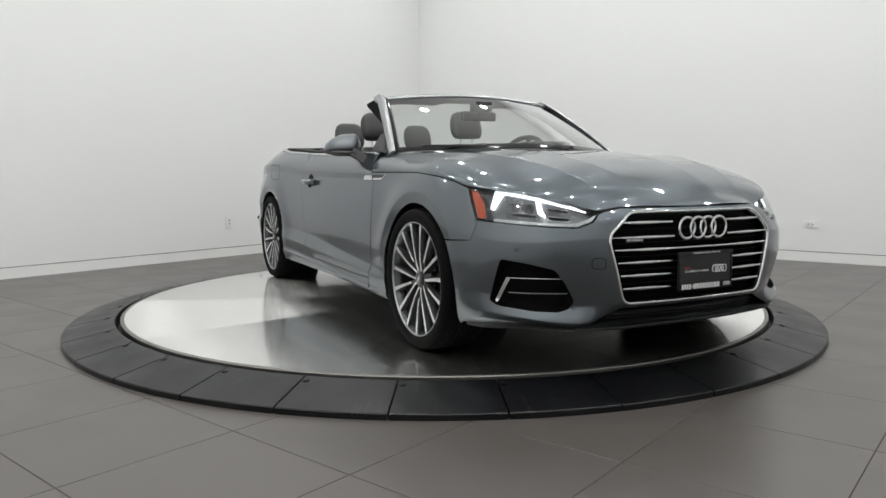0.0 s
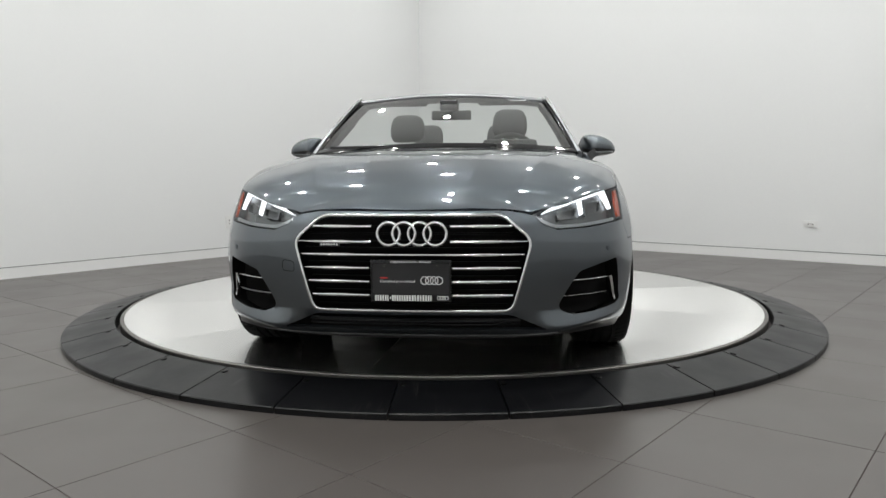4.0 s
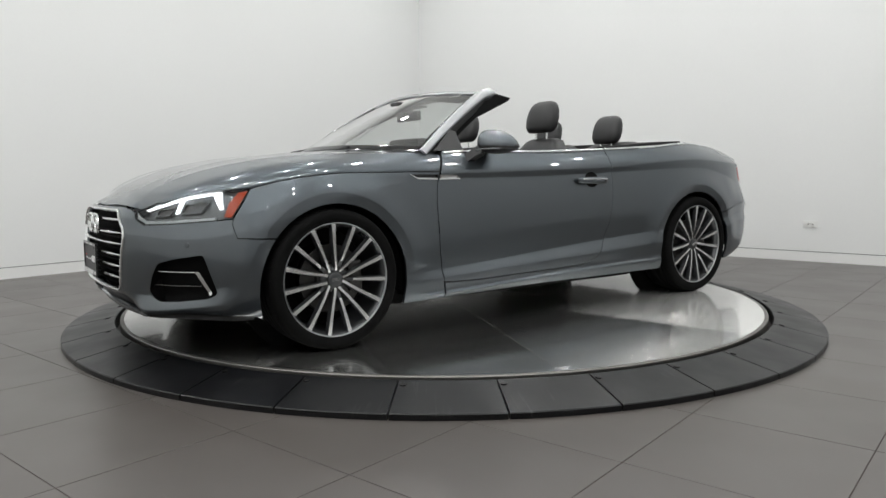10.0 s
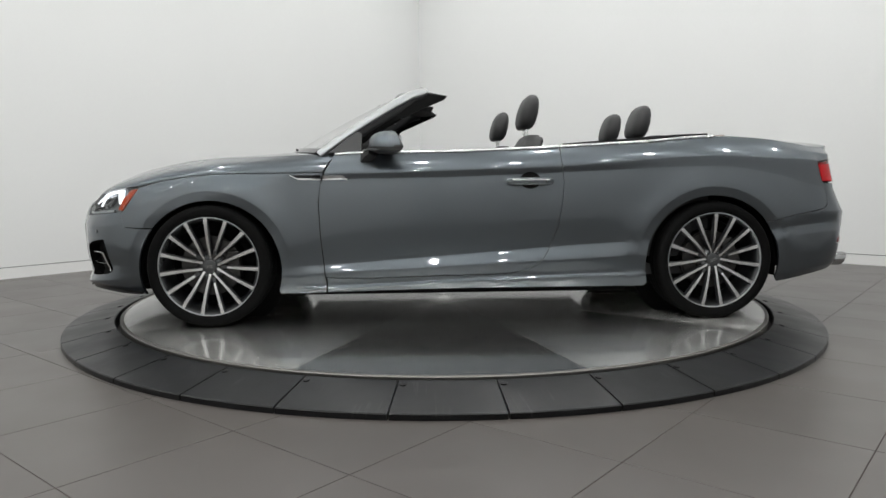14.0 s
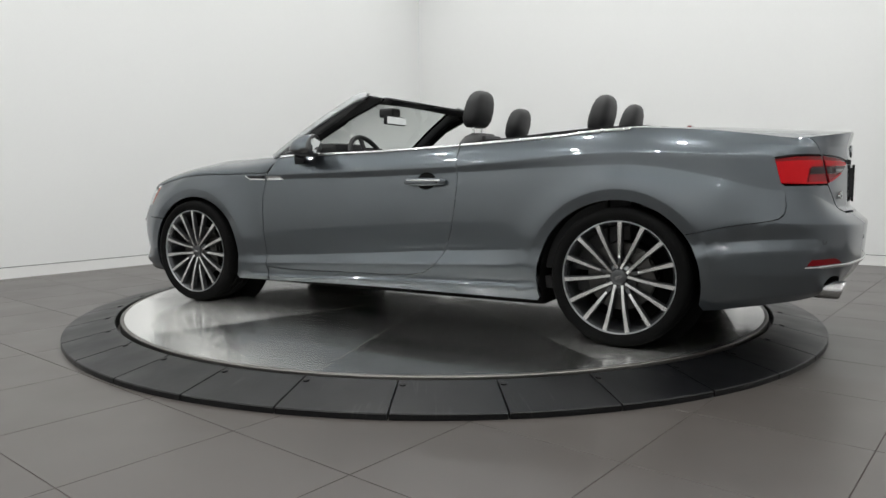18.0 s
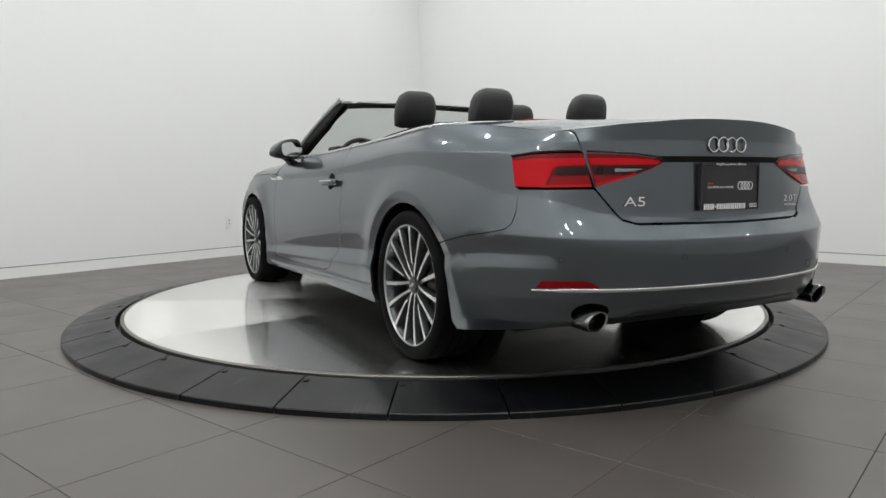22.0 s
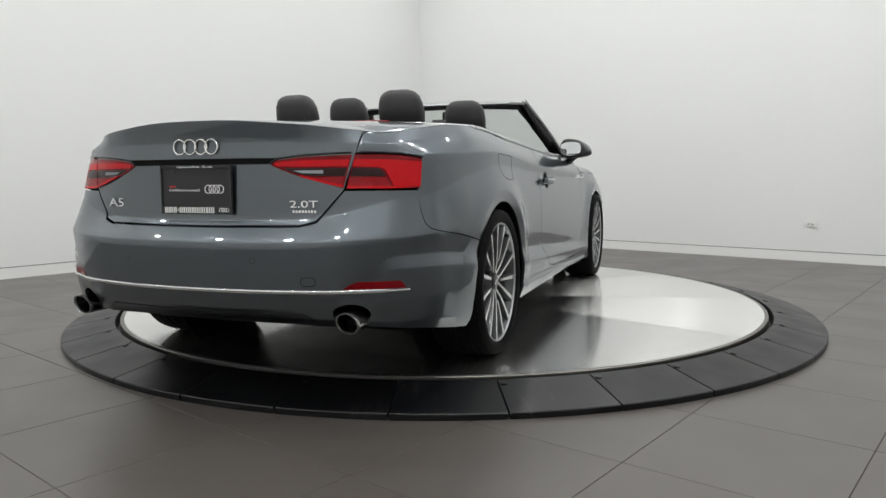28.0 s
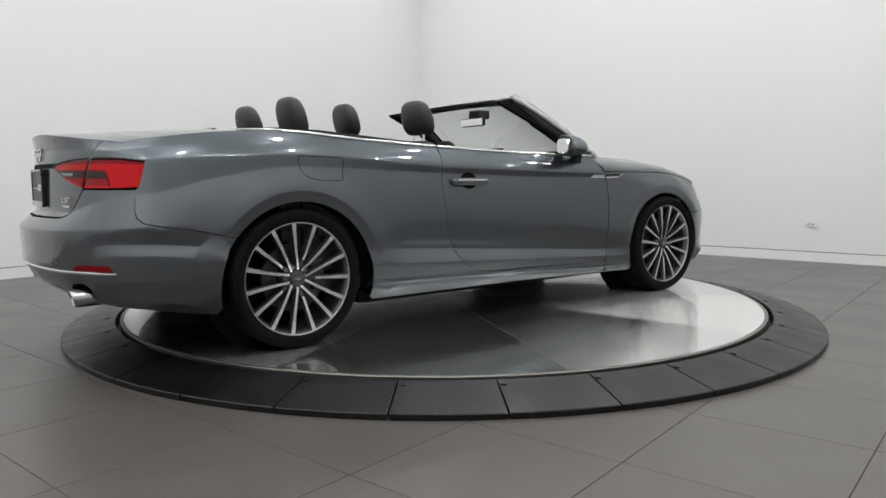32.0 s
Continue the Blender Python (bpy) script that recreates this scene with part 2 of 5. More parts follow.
# ------------------------------------------------------------------ turntable
def turntable():
    ring = empty("turntable_ring")
    tagged(ring, "black ramp ring of bolted plates round the turntable", "turntable ring")
    n = RING_COUNT
    half = math.pi / n
    bm = bmesh.new()
    steps = 8
    prof = [(RING_R, 0.0), (RING_R, 0.022), (RING_R - 0.004, 0.026), (2.052, 0.074), (2.046, 0.072), (2.046, 0.0)]
    rows = []
    for k in range(steps + 1):
        a = (k / steps * 2 - 1) * half
        row = []
        for r, z in prof:
            aa = a * (1 - 0.0036 / (r * half))
            row.append(bm.verts.new((r * math.cos(aa), r * math.sin(aa), z)))
        rows.append(row)
    for a, b in zip(rows, rows[1:]):
        for i in range(len(prof) - 1):
            bm.faces.new((a[i], b[i], b[i + 1], a[i + 1]))
    bm.faces.new(rows[0])
    bm.faces.new(rows[-1][::-1])
    plate_mesh = mesh_of(bm, "plate", RUBBER)
    bolt_mesh = mesh_of(capped([(0.014, -0.004), (0.014, 0.003), (0.011, 0.004)], 14), "bolt", BOLT)
    for i in range(n):
        turn = RING_START + 360 * (i + 0.5) / n
        plate = new("plate", plate_mesh)
        plate.parent, plate.matrix_basis = ring, pose(0, 0, 0, 0, 0, turn)
        a, r = -half + 0.0105, 2.092
        b = new("bolt", bolt_mesh)
        b.parent, b.matrix_basis = plate, pose(r * math.cos(a), r * math.sin(a), 0.0675, 0, 10, 0)
    disc = empty("turntable_disc")
    tagged(disc, "round brushed stainless steel turntable platform", "turntable")
    part("edge_band", lathe([(TABLE_R - 0.02, TABLE_Z + 0.0005), (TABLE_R - 0.003, TABLE_Z + 0.0005), (TABLE_R, TABLE_Z - 0.003), (TABLE_R, 0.02), (TABLE_R - 0.02, 0.02)], 160), RIM_STEEL, disc, smooth=30)
    bm = bmesh.new()
    g, a1 = 0.003, 18.0
    rim = [Vector((math.cos(radians(a)), math.sin(radians(a)), 0)) * (TABLE_R - 0.021 - g) for a in [-a1 + a1 * i / 8 for i in range(17)]]
    top = [bm.verts.new(v + Vector((g, 0, TABLE_Z))) for v in [Vector((0.004, 0, 0))] + rim]
    low = [bm.verts.new(v.co - Vector((0, 0, 0.012))) for v in top]
    bm.faces.new(top)
    bm.faces.new(low[::-1])
    for i in range(len(top)):
        j = (i + 1) % len(top)
        bm.faces.new((top[i], low[i], low[j], top[j]))
    grain = bm.loops.layers.uv.new("grain")
    for f in bm.faces:
        for lp in f.loops:
            lp[grain].uv = (lp.vert.co.y, -lp.vert.co.x)
    sheet_mesh = mesh_of(bm, "steel_sheet", STEEL)
    for i in range(10):
        sheet = new("steel_sheet", sheet_mesh)
        sheet.parent, sheet.matrix_basis = disc, pose(0, 0, 0, 0, 0, 14 + 36 * i)
    part("deck", capped([(TABLE_R - 0.03, 0.03), (TABLE_R - 0.03, TABLE_Z - 0.013)], 96), DARK, disc)
    return disc




def tiles():
    """Square porcelain tiles on the whole floor, one by one."""
    k = TILE / 2 - 0.0016
    bm = box(-k, k, -k, k, -0.012, 0.0)
    bmesh.ops.bevel(bm, geom=[e for e in bm.edges if all(v.co.z > -0.001 for v in e.verts)], offset=0.0007, segments=1, affect="EDGES")
    me = mesh_of(bm, "tile", TILES)
    for i in range(-9, 12):
        for j in range(-7, 12):
            x, y = TX + TILE * (i + 0.5), TY + TILE * (j + 0.5)
            if not (X0 - 0.1 < x < X1 + 0.3 and Y0 - 0.1 < y < Y1 + 0.3) or math.hypot(x, y) < 1.55:
                continue
            ob = new("tile", me)
            ob.parent, ob.matrix_basis = floor, pose(x, y, 0, 0, 0, 90 * random.randrange(4))

from mathutils.geometry import delaunay_2d_cdt


# ------------------------------------------------------------------ car: its outer skin
class Smooth:
    """A smooth curve through knots (t, value), value a number or a row."""

    def __init__(self, t, v):
        self.t, self.v = np.asarray(t, float), np.asarray(v, float)
        h = np.diff(self.t)
        s = (np.diff(self.v, axis=0).T / h).T
        m = np.empty_like(self.v)
        m[0], m[-1] = s[0], s[-1]
        w0, w1 = h[1:], h[:-1]
        m[1:-1] = ((s[:-1].T * w0 + s[1:].T * w1) / (w0 + w1)).T
        same = s[:-1] * s[1:] > 0
        lim = 3 * np.minimum(abs(s[:-1]), abs(s[1:]))
        m[1:-1] = np.where(same, np.clip(m[1:-1], -lim, lim), 0 if self.v.ndim > 1 else m[1:-1] * 0.3)
        self.m = m

    def __call__(self, t):
        t = np.asarray(t, float)
        i = np.clip(np.searchsorted(self.t, t) - 1, 0, len(self.t) - 2)
        h = self.t[i + 1] - self.t[i]
        x = np.clip((t - self.t[i]) / h, -0.5, 1.5)
        ex = (lambda a: a[..., None]) if self.v.ndim > 1 else (lambda a: a)
        x, h = ex(x), ex(h)
        return (self.v[i] * (1 + 2 * x) * (1 - x) ** 2 + self.m[i] * h * x * (1 - x) ** 2
                + self.v[i + 1] * x * x * (3 - 2 * x) + self.m[i + 1] * h * x * x * (x - 1))


# plan outline from the middle of the nose round to the middle of the tail
PLAN = [(2.242, 0), (2.237, 0.203), (2.210, 0.406), (2.147, 0.578), (2.04, 0.738), (1.923, 0.825), (1.779, 0.875), (1.599, 0.902), (1.38, 0.911),
        (1.1, 0.905), (0.8, 0.901), (0.3, 0.898), (-0.3, 0.898), (-0.9, 0.9), (-1.2, 0.904), (-1.449, 0.903), (-1.698, 0.889),
        (-1.897, 0.864), (-2.05, 0.826), (-2.168, 0.765), (-2.286, 0.595), (-2.362, 0.338), (-2.392, 0)]
_p = np.array([(PLAN[1][0], -PLAN[1][1])] + PLAN + [(PLAN[-2][0], -PLAN[-2][1])])
_u = np.r_[0, np.cumsum(np.hypot(*np.diff(_p, axis=0).T))]
_u -= _u[1]
UEND = _u[-2]
PX, PY = Smooth(_u, _p[:, 0]), Smooth(_u, _p[:, 1])


def plan_u(x=None, y=None, front=True):
    g = np.linspace(0, UEND, 2000)
    if x is not None:
        return float(np.interp(-x, -PX(g), g))
    half = g < UEND / 2 if front else g > UEND / 2
    yy, gg = PY(g[half]), g[half]
    k = int(np.argmax(yy))
    return float(np.interp(y, yy[:k + 1], gg[:k + 1])) if front else float(np.interp(-y, -yy[k:], gg[k:]))


# heights of the levels and how far each lies inside the plan outline, station by station
STATIONS = [
    (0.0, [(.185, .09), (.212, .062), (.25, .045), (.295, .012), (.45, 0), (.56, 0), (.62, .012), (.645, .025), (.668, .045)]),
    (plan_u(y=0.4), [(.185, .085), (.212, .06), (.25, .04), (.295, .012), (.45, 0), (.56, .002), (.62, .016), (.648, .032), (.672, .055)]),
    (plan_u(y=0.57), [(.203, .020), (.212, .010), (.224, .004), (.285, .034), (.45, .004), (.55, .004), (.62, .03), (.66, .055), (.70, .08)]),
    (plan_u(x=2.03), [(.222, .020), (.231, .010), (.243, .002), (.292, .028), (.45, .004), (.54, .006), (.61, .03), (.68, .06), (.74, .088)]),
    (plan_u(x=1.76), [(.192, .03), (.215, .012), (.27, .004), (.36, 0), (.5, 0), (.58, .006), (.65, .02), (.71, .04), (.762, .06)]),
    (plan_u(x=1.38), [(.178, .03), (.205, .008), (.217, .012), (.278, .009), (.330, .010), (.55, .002), (.70, .02), (.815, .056), (.855, .085), (.89, .13)]),
    (plan_u(x=1.0), [(.175, .024), (.203, .006), (.215, .012), (.275, .009), (.320, .016), (.52, .014), (.77, .036), (.82, .046), (.86, .07), (.9, .12)]),
    (plan_u(x=0.75), [(.178, .024), (.203, .004), (.216, .017), (.286, .005), (.330, .024), (.55, .016), (.785, .040), (.818, .034), (.865, .058), (.925, .105)]),
    (plan_u(x=0.0), [(.190, .024), (.231, .003), (.244, .019), (.319, .004), (.380, .033), (.60, .018), (.80, .042), (.836, .034), (.885, .058), (.945, .105)]),
    (plan_u(x=-0.5), [(.190, .024), (.245, .003), (.258, .020), (.342, .004), (.414, .036), (.60, .019), (.818, .042), (.852, .034), (.905, .058), (.965, .105)]),
    (plan_u(x=-0.8), [(.190, .024), (.253, .003), (.265, .017), (.357, .005), (.432, .031), (.61, .017), (.83, .040), (.872, .033), (.922, .060), (.981, .110)]),
    (plan_u(x=-1.0), [(.190, .024), (.256, .004), (.266, .010), (.372, .006), (.442, .017), (.62, .013), (.84, .038), (.888, .032), (.935, .062), (.992, .115)]),
    (plan_u(x=-1.38), [(.190, .04), (.256, .006), (.266, .009), (.375, .007), (.446, .012), (.62, .006), (.85, .034), (.906, .032), (.96, .072), (1.020, .145)]),
    (plan_u(x=-1.75), [(.2, .03), (.25, .012), (.35, .003), (.448, .000), (.496, .016), (.585, .004), (.80, .036), (.893, .042), (.945, .085), (1.003, .165)]),
    (plan_u(x=-2.0), [(.235, .045), (.275, .018), (.37, .004), (.475, .000), (.522, .015), (.595, .003), (.74, .042), (.884, .060), (.935, .10), (.975, .17)]),
    (plan_u(y=0.75, front=False), [(.262, .052), (.290, .028), (.37, .011), (.482, .004), (.525, .008), (.590, .002), (.72, .05), (.868, .082), (.918, .090), (.958, .15)]),
    (plan_u(y=0.55, front=False), [(.272, .078), (.30, .046), (.336, .028), (.41, .007), (.580, .0), (.665, .072), (.872, .092), (.92, .098), (.972, .100)]),
    (plan_u(y=0.33, front=False), [(.272, .12), (.30, .075), (.336, .040), (.405, .008), (.575, .0), (.650, .079), (.875, .087), (.925, .093), (.990, .080)]),
    (UEND, [(.272, .13), (.30, .084), (.336, .044), (.40, .009), (.575, .0), (.646, .081), (.88, .088), (.925, .094), (1.0, .078)]),
]
for _s in STATIONS:
    # away from the sills there is no ledge: a level halfway stands in for it
    if len(_s[1]) == 9:
        (_a, _b) = _s[1][1:3]
        _s[1].insert(2, ((_a[0] + _b[0]) / 2, (_a[1] + _b[1]) / 2))
for _s in STATIONS[5:15]:
    # a full, rounded shoulder above the crease
    (_a, _b, _c) = _s[1][7:10]
    _s[1][8] = (_b[0], _a[1] + (_c[1] - _a[1]) * (_b[0] - _a[0]) / (_c[0] - _a[0]) - 0.010)
_su = [-0.3] + [s[0] for s in STATIONS] + [UEND + 0.3]
LEVEL_Z = Smooth(_su, [[k[0] for k in r] for r in [STATIONS[0][1]] + [s[1] for s in STATIONS] + [STATIONS[-1][1]]])
LEVEL_D = Smooth(_su, [[k[1] for k in r] for r in [STATIONS[0][1]] + [s[1] for s in STATIONS] + [STATIONS[-1][1]]])
ARCHES = ((1.374, 0.305, 0.375), (-1.369, 0.307, 0.381))
LIP = 0.051
_tap = np.array([-2, -1.5, -1, -0.5, 0, 0.5, 1, 1.5, 2])
_tapw = np.exp(-_tap ** 2 / 2)
_tapw /= _tapw.sum()


def through_three(z, zk, dk):
    """The parabola through three levels."""
    (a, b, c), (p, q, r) = zk.T, dk.T
    return (p * (z - b) * (z - c) / ((a - b) * (a - c)) + q * (z - a) * (z - c) / ((b - a) * (b - c)) + r * (z - a) * (z - b) / ((c - a) * (c - b)))


def skin(u, z, out=0.0):
    """Point of the outer skin at the way u round the plan and the height z; out: proud of it by so much."""
    u, z = np.atleast_1d(np.asarray(u, float)), np.atleast_1d(np.asarray(z, float))
    side = np.where((u < 0) | (u > UEND), -1.0, 1.0)
    u = np.abs(u)
    u = np.where(u > UEND, 2 * UEND - u, u)
    e = 0.01
    px, py = PX(u), PY(u)
    tx, ty = PX(u + e) - PX(u - e), PY(u + e) - PY(u - e)
    n = np.hypot(tx, ty)
    nx, ny = ty / n, -tx / n
    zk, dk = LEVEL_Z(u), LEVEL_D(u)
    d = np.zeros_like(z)
    flank = np.clip((px + 1.97) / 0.2, 0, 1)
    flank = flank * flank * (3 - 2 * flank)
    rows = np.arange(len(z))
    for o, w in zip(_tap, _tapw):
        zz = z + o * 0.0040
        i = np.clip((zk <= zz[:, None]).sum(1) - 1, 0, zk.shape[1] - 2)
        z0, z1, d0, d1 = zk[rows, i], zk[rows, i + 1], dk[rows, i], dk[rows, i + 1]
        part_d = d0 + (d1 - d0) * np.clip((zz - z0) / np.maximum(z1 - z0, 1e-4), -0.5, 1.5)
        for k, on in ((4, flank), (7, flank)):
            inner = on * ((i >= k) & (i <= k + 1) & (zz <= zk[:, 9] + 0.01))
            part_d = part_d + inner * (through_three(zz, zk[:, k:k + 3], dk[:, k:k + 3]) - part_d)
        d += w * part_d
    for ax, az, ar in ARCHES:
        r = np.hypot(px - ax, z - az)
        on = np.clip((py - 0.6) / 0.2, 0, 1)
        swell = 0.014 * np.clip((z - 0.22) / 0.22, 0, 1)
        d -= on * np.where(r > ar + LIP, swell * np.exp(-((r - ar - LIP) / 0.085) ** 2), swell - 0.013 * np.clip((z - 0.34) / 0.2, 0, 1) * np.clip((ar + LIP - r) / LIP, 0, 1))
    d -= out
    return np.stack([px - nx * d, side * (py - ny * d), z], -1)


def at_side(x, z):
    """The way round the plan at which the skin at height z has this x."""
    g = np.linspace(0.0, UEND, 700)
    return float(np.interp(-x, np.maximum.accumulate(-skin(g, np.full_like(g, z))[:, 0]), g))


def _front_rear(y, z, front):
    g = np.linspace(0, UEND * 0.32, 300) if front else np.linspace(UEND, UEND * 0.68, 300)
    yy = np.maximum.accumulate(skin(g, np.full_like(g, z))[:, 1])
    return float(np.interp(y, yy, g))


def at_front(y, z):
    s = 1 if y >= 0 else -1
    return s * _front_rear(abs(y), z, True)


def at_rear(y, z):
    u = _front_rear(abs(y), z, False)
    return u if y >= 0 else 2 * UEND - u


def side_loop(pts):
    return [(at_side(x, z), z) for x, z in pts]


def front_loop(pts):
    return [(at_front(y, z), z) for y, z in pts]


def arc(cx, cz, r, a0, a1, n=14):
    return [(cx + r * math.cos(radians(a0 + (a1 - a0) * i / n)), cz + r * math.sin(radians(a0 + (a1 - a0) * i / n))) for i in range(n + 1)]


def resample(loop, step):
    out = []
    for a, b in zip(loop, loop[1:] + loop[:1]):
        n = max(1, int(math.hypot(b[0] - a[0], b[1] - a[1]) / step + 0.5))
        out += [(a[0] + (b[0] - a[0]) * i / n, a[1] + (b[1] - a[1]) * i / n) for i in range(n)]
    return out


def rounded(loop, r, n=4):
    """The loop with its corners rounded to about radius r."""
    out = []
    for i, p in enumerate(loop):
        a, b = Vector(loop[i - 1]), Vector(loop[(i + 1) % len(loop)])
        p = Vector(p)
        da, db = (a - p), (b - p)
        if da.length < 1e-6 or db.length < 1e-6:
            continue
        k = min(r, 0.45 * da.length, 0.45 * db.length)
        s, e = p + da.normalized() * k, p + db.normalized() * k
        for j in range(n + 1):
            t = j / n
            out.append(tuple(s * (1 - t) ** 2 + p * 2 * t * (1 - t) + e * t * t))
    return out


def shrink(loop, by):
    """The loop moved inwards by so much (outwards where negative)."""
    area = sum(a[0] * b[1] - b[0] * a[1] for a, b in zip(loop, loop[1:] + loop[:1]))
    sg = 1 if area > 0 else -1
    out = []
    for i, p in enumerate(loop):
        a, b = Vector(loop[i - 1]), Vector(loop[(i + 1) % len(loop)])
        p = Vector(p)
        e0, e1 = (p - a), (b - p)
        if e0.length < 1e-9 or e1.length < 1e-9:
            continue
        n0, n1 = Vector((-e0.y, e0.x)).normalized() * sg, Vector((-e1.y, e1.x)).normalized() * sg
        m = n0 + n1
        m = m / max(m.length_squared / 2, 0.6)
        out.append(tuple(p + m * by))
    return out


def _inside(pts, loops):
    c = np.zeros(len(pts), bool)
    for lp in loops:
        q = np.array(lp)
        r = np.roll(q, -1, 0)
        for (x0, y0), (x1, y1) in zip(q, r):
            if y0 == y1:
                continue
            hit = ((y0 > pts[:, 1]) != (y1 > pts[:, 1])) & (pts[:, 0] < (x1 - x0) * (pts[:, 1] - y0) / (y1 - y0) + x0)
            c ^= hit
    return c


def level_points(ways, step):
    """Points along the levels, close together at their creases."""
    out = []
    for u in ways:
        v = abs(u)
        zk = LEVEL_Z(2 * UEND - v if v > UEND else v)
        for k in range(10):
            out += [(u, zk[k] - 0.004), (u, zk[k] + 0.004)]
            if k < 9:
                n = max(1, int((zk[k + 1] - zk[k]) / step))
                out += [(u, zk[k] + (zk[k + 1] - zk[k]) * i / (n + 1)) for i in range(1, n + 1)]
    return out


ARCH_POINTS = [(plan_u(x=ax + (ar + LIP + d) * math.cos(radians(a))), az + (ar + LIP + d) * math.sin(radians(a)))
               for ax, az, ar in ARCHES for d in (-0.035, -0.018, -0.004, 0.004, 0.016, 0.034, 0.055) for a in range(-10, 191, 4)]


def sheet(name, loops, surf, material, parent, step=0.03, gap=0.0009, depth=0.014, flip=False, label="", soft=True, stretch=1.0):
    """A panel: the area within loops[0] less the holes loops[1:], laid on the surface surf(a, b), with its edges turned inwards."""
    loops = [shrink(lp, gap if i == 0 else -gap) if gap else lp for i, lp in enumerate(loops)]
    loops = [resample(lp, step * 0.8) for lp in loops]
    pts, edges = [], []
    for lp in loops:
        k = len(pts)
        pts += lp
        edges += [(k + i, k + (i + 1) % len(lp)) for i in range(len(lp))]
    nb = len(pts)
    q = np.array(loops[0])
    gx = np.arange(q[:, 0].min(), q[:, 0].max(), step * stretch)
    gy = np.arange(q[:, 1].min(), q[:, 1].max(), step * min(1, stretch))
    grid = np.stack(np.meshgrid(gx, gy), -1).reshape(-1, 2)
    if surf is skin:
        grid = np.array(level_points(gx, step))
        for ax, az, ar in ARCHES:
            v = np.abs(grid[:, 0])
            r = np.hypot(PX(np.where(v > UEND, 2 * UEND - v, v)) - ax, grid[:, 1] - az)
            grid = grid[(r < ar + LIP - 0.045) | (r > ar + LIP + 0.07)]
        near = [(u, z) for u, z in ARCH_POINTS if q[:, 0].min() < u < q[:, 0].max()]
        grid = np.concatenate([grid, np.array(near)]) if near else grid
    grid = grid[_inside(grid, loops)]
    if surf is hood_fan:
        lines = [(x, s * hood_way(x, float(way(x)) + d)) for x in np.arange(0.80, 2.12, 0.03) for way in (outer_ridge, inner_ridge)
                 for d in (-0.020, -0.008, -0.002, 0.002, 0.008, 0.020) for s in (-1, 1)]
        lines = np.array(lines)
        grid = np.concatenate([grid, lines[_inside(lines, loops)]])
    b = np.array(pts)
    if len(grid):
        far = np.ones(len(grid), bool)
        for i in range(0, len(b), 64):
            far &= (np.hypot(grid[:, None, 0] - b[None, i:i + 64, 0], grid[:, None, 1] - b[None, i:i + 64, 1]).min(1) > step * 0.45)
        grid = grid[far]
    allp = [Vector(p) for p in pts] + [Vector(p) for p in grid]
    vs, es, fs, ov, oe, of = delaunay_2d_cdt(allp, edges, [], 0, 1e-6)
    v2 = np.array([tuple(v) for v in vs])
    tri = np.array([f for f in fs if len(f) == 3])
    cen = v2[tri].mean(1)
    tri = tri[_inside(cen, loops)]
    P = surf(v2[:, 0], v2[:, 1])
    e = 0.0015
    N = np.cross(surf(v2[:, 0] + e, v2[:, 1]) - surf(v2[:, 0] - e, v2[:, 1]), surf(v2[:, 0], v2[:, 1] + e) - surf(v2[:, 0], v2[:, 1] - e))
    N /= np.maximum(np.linalg.norm(N, axis=1), 1e-12)[:, None]
    if (N * (P - np.array([P[:, 0].mean() * 0.6, 0, 0.35]))).sum() < 0:
        N = -N
    if flip:
        P, N = P * [1, -1, 1], N * [1, -1, 1]
    fn = np.cross(P[tri[:, 1]] - P[tri[:, 0]], P[tri[:, 2]] - P[tri[:, 0]])
    bad = (fn * N[tri].mean(1)).sum(1) < 0
    tri[bad] = tri[bad][:, ::-1]
    verts, faces, normals = [tuple(p) for p in P], [tuple(int(i) for i in t) for t in tri], [tuple(n) for n in N]
    if depth:
        count = {}
        for t in faces:
            for i in range(3):
                a, c = t[i], t[(i + 1) % 3]
                count[(a, c)] = count.get((a, c), 0) + 1
        rim = [(a, c) for (a, c) in count if (c, a) not in count]
        idx = {}
        for a, c in rim:
            for k in (a, c):
                if k not in idx:
                    idx[k] = len(verts)
                    verts.append(tuple(P[k]))
                    verts.append(tuple(P[k] - N[k] * depth))
                    normals += [(0, 0, 0), (0, 0, 0)]
        for a, c in rim:
            faces.append((idx[c], idx[a], idx[a] + 1, idx[c] + 1))
    me = bpy.data.meshes.new(name)
    me.from_pydata(verts, [], faces)
    me.materials.append(material)
    me.shade_smooth()
    if soft:
        me.normals_split_custom_set_from_vertices(normals)
    ob = new(name, me)
    ob.parent = parent
    if label:
        ob["label"] = label
    return ob


# the hood and the rear deck: heights over the plan
HOOD_EDGE = [(2.24, .47, .60), (2.16, .47, .635), (2.11, .475, .652)]
HOOD_EDGE += [(x, float(skin([at_side(x, z)], [z])[0, 1]), z) for x, z in ((2.06, .690), (1.97, .724), (1.85, .746), (1.75, .758), (1.64, .781), (1.53, .800),
              (1.43, .811), (1.335, .818), (1.22, .8205), (1.1, .8215), (1.0, .822), (.93, .823), (.85, .8235), (.74, .824))]
_he = np.array(HOOD_EDGE[::-1])
HOOD_Y, HOOD_Z = Smooth(_he[:, 0], _he[:, 1]), Smooth(_he[:, 0], _he[:, 2])
HOOD_MID = Smooth([.7, .9, 1.1, 1.4, 1.6, 1.8, 1.95, 2.05, 2.12, 2.17, 2.21], [.972, .958, .944, .922, .897, .855, .806, .762, .722, .690, .655])


def outer_ridge(x):
    return 0.375 + 0.34 * np.clip((2.12 - x) / 1.2, 0, 1.2) ** 0.85


def inner_ridge(x):
    return 0.20 + 0.13 * np.clip((2.12 - x) / 1.2, 0, 1.2)


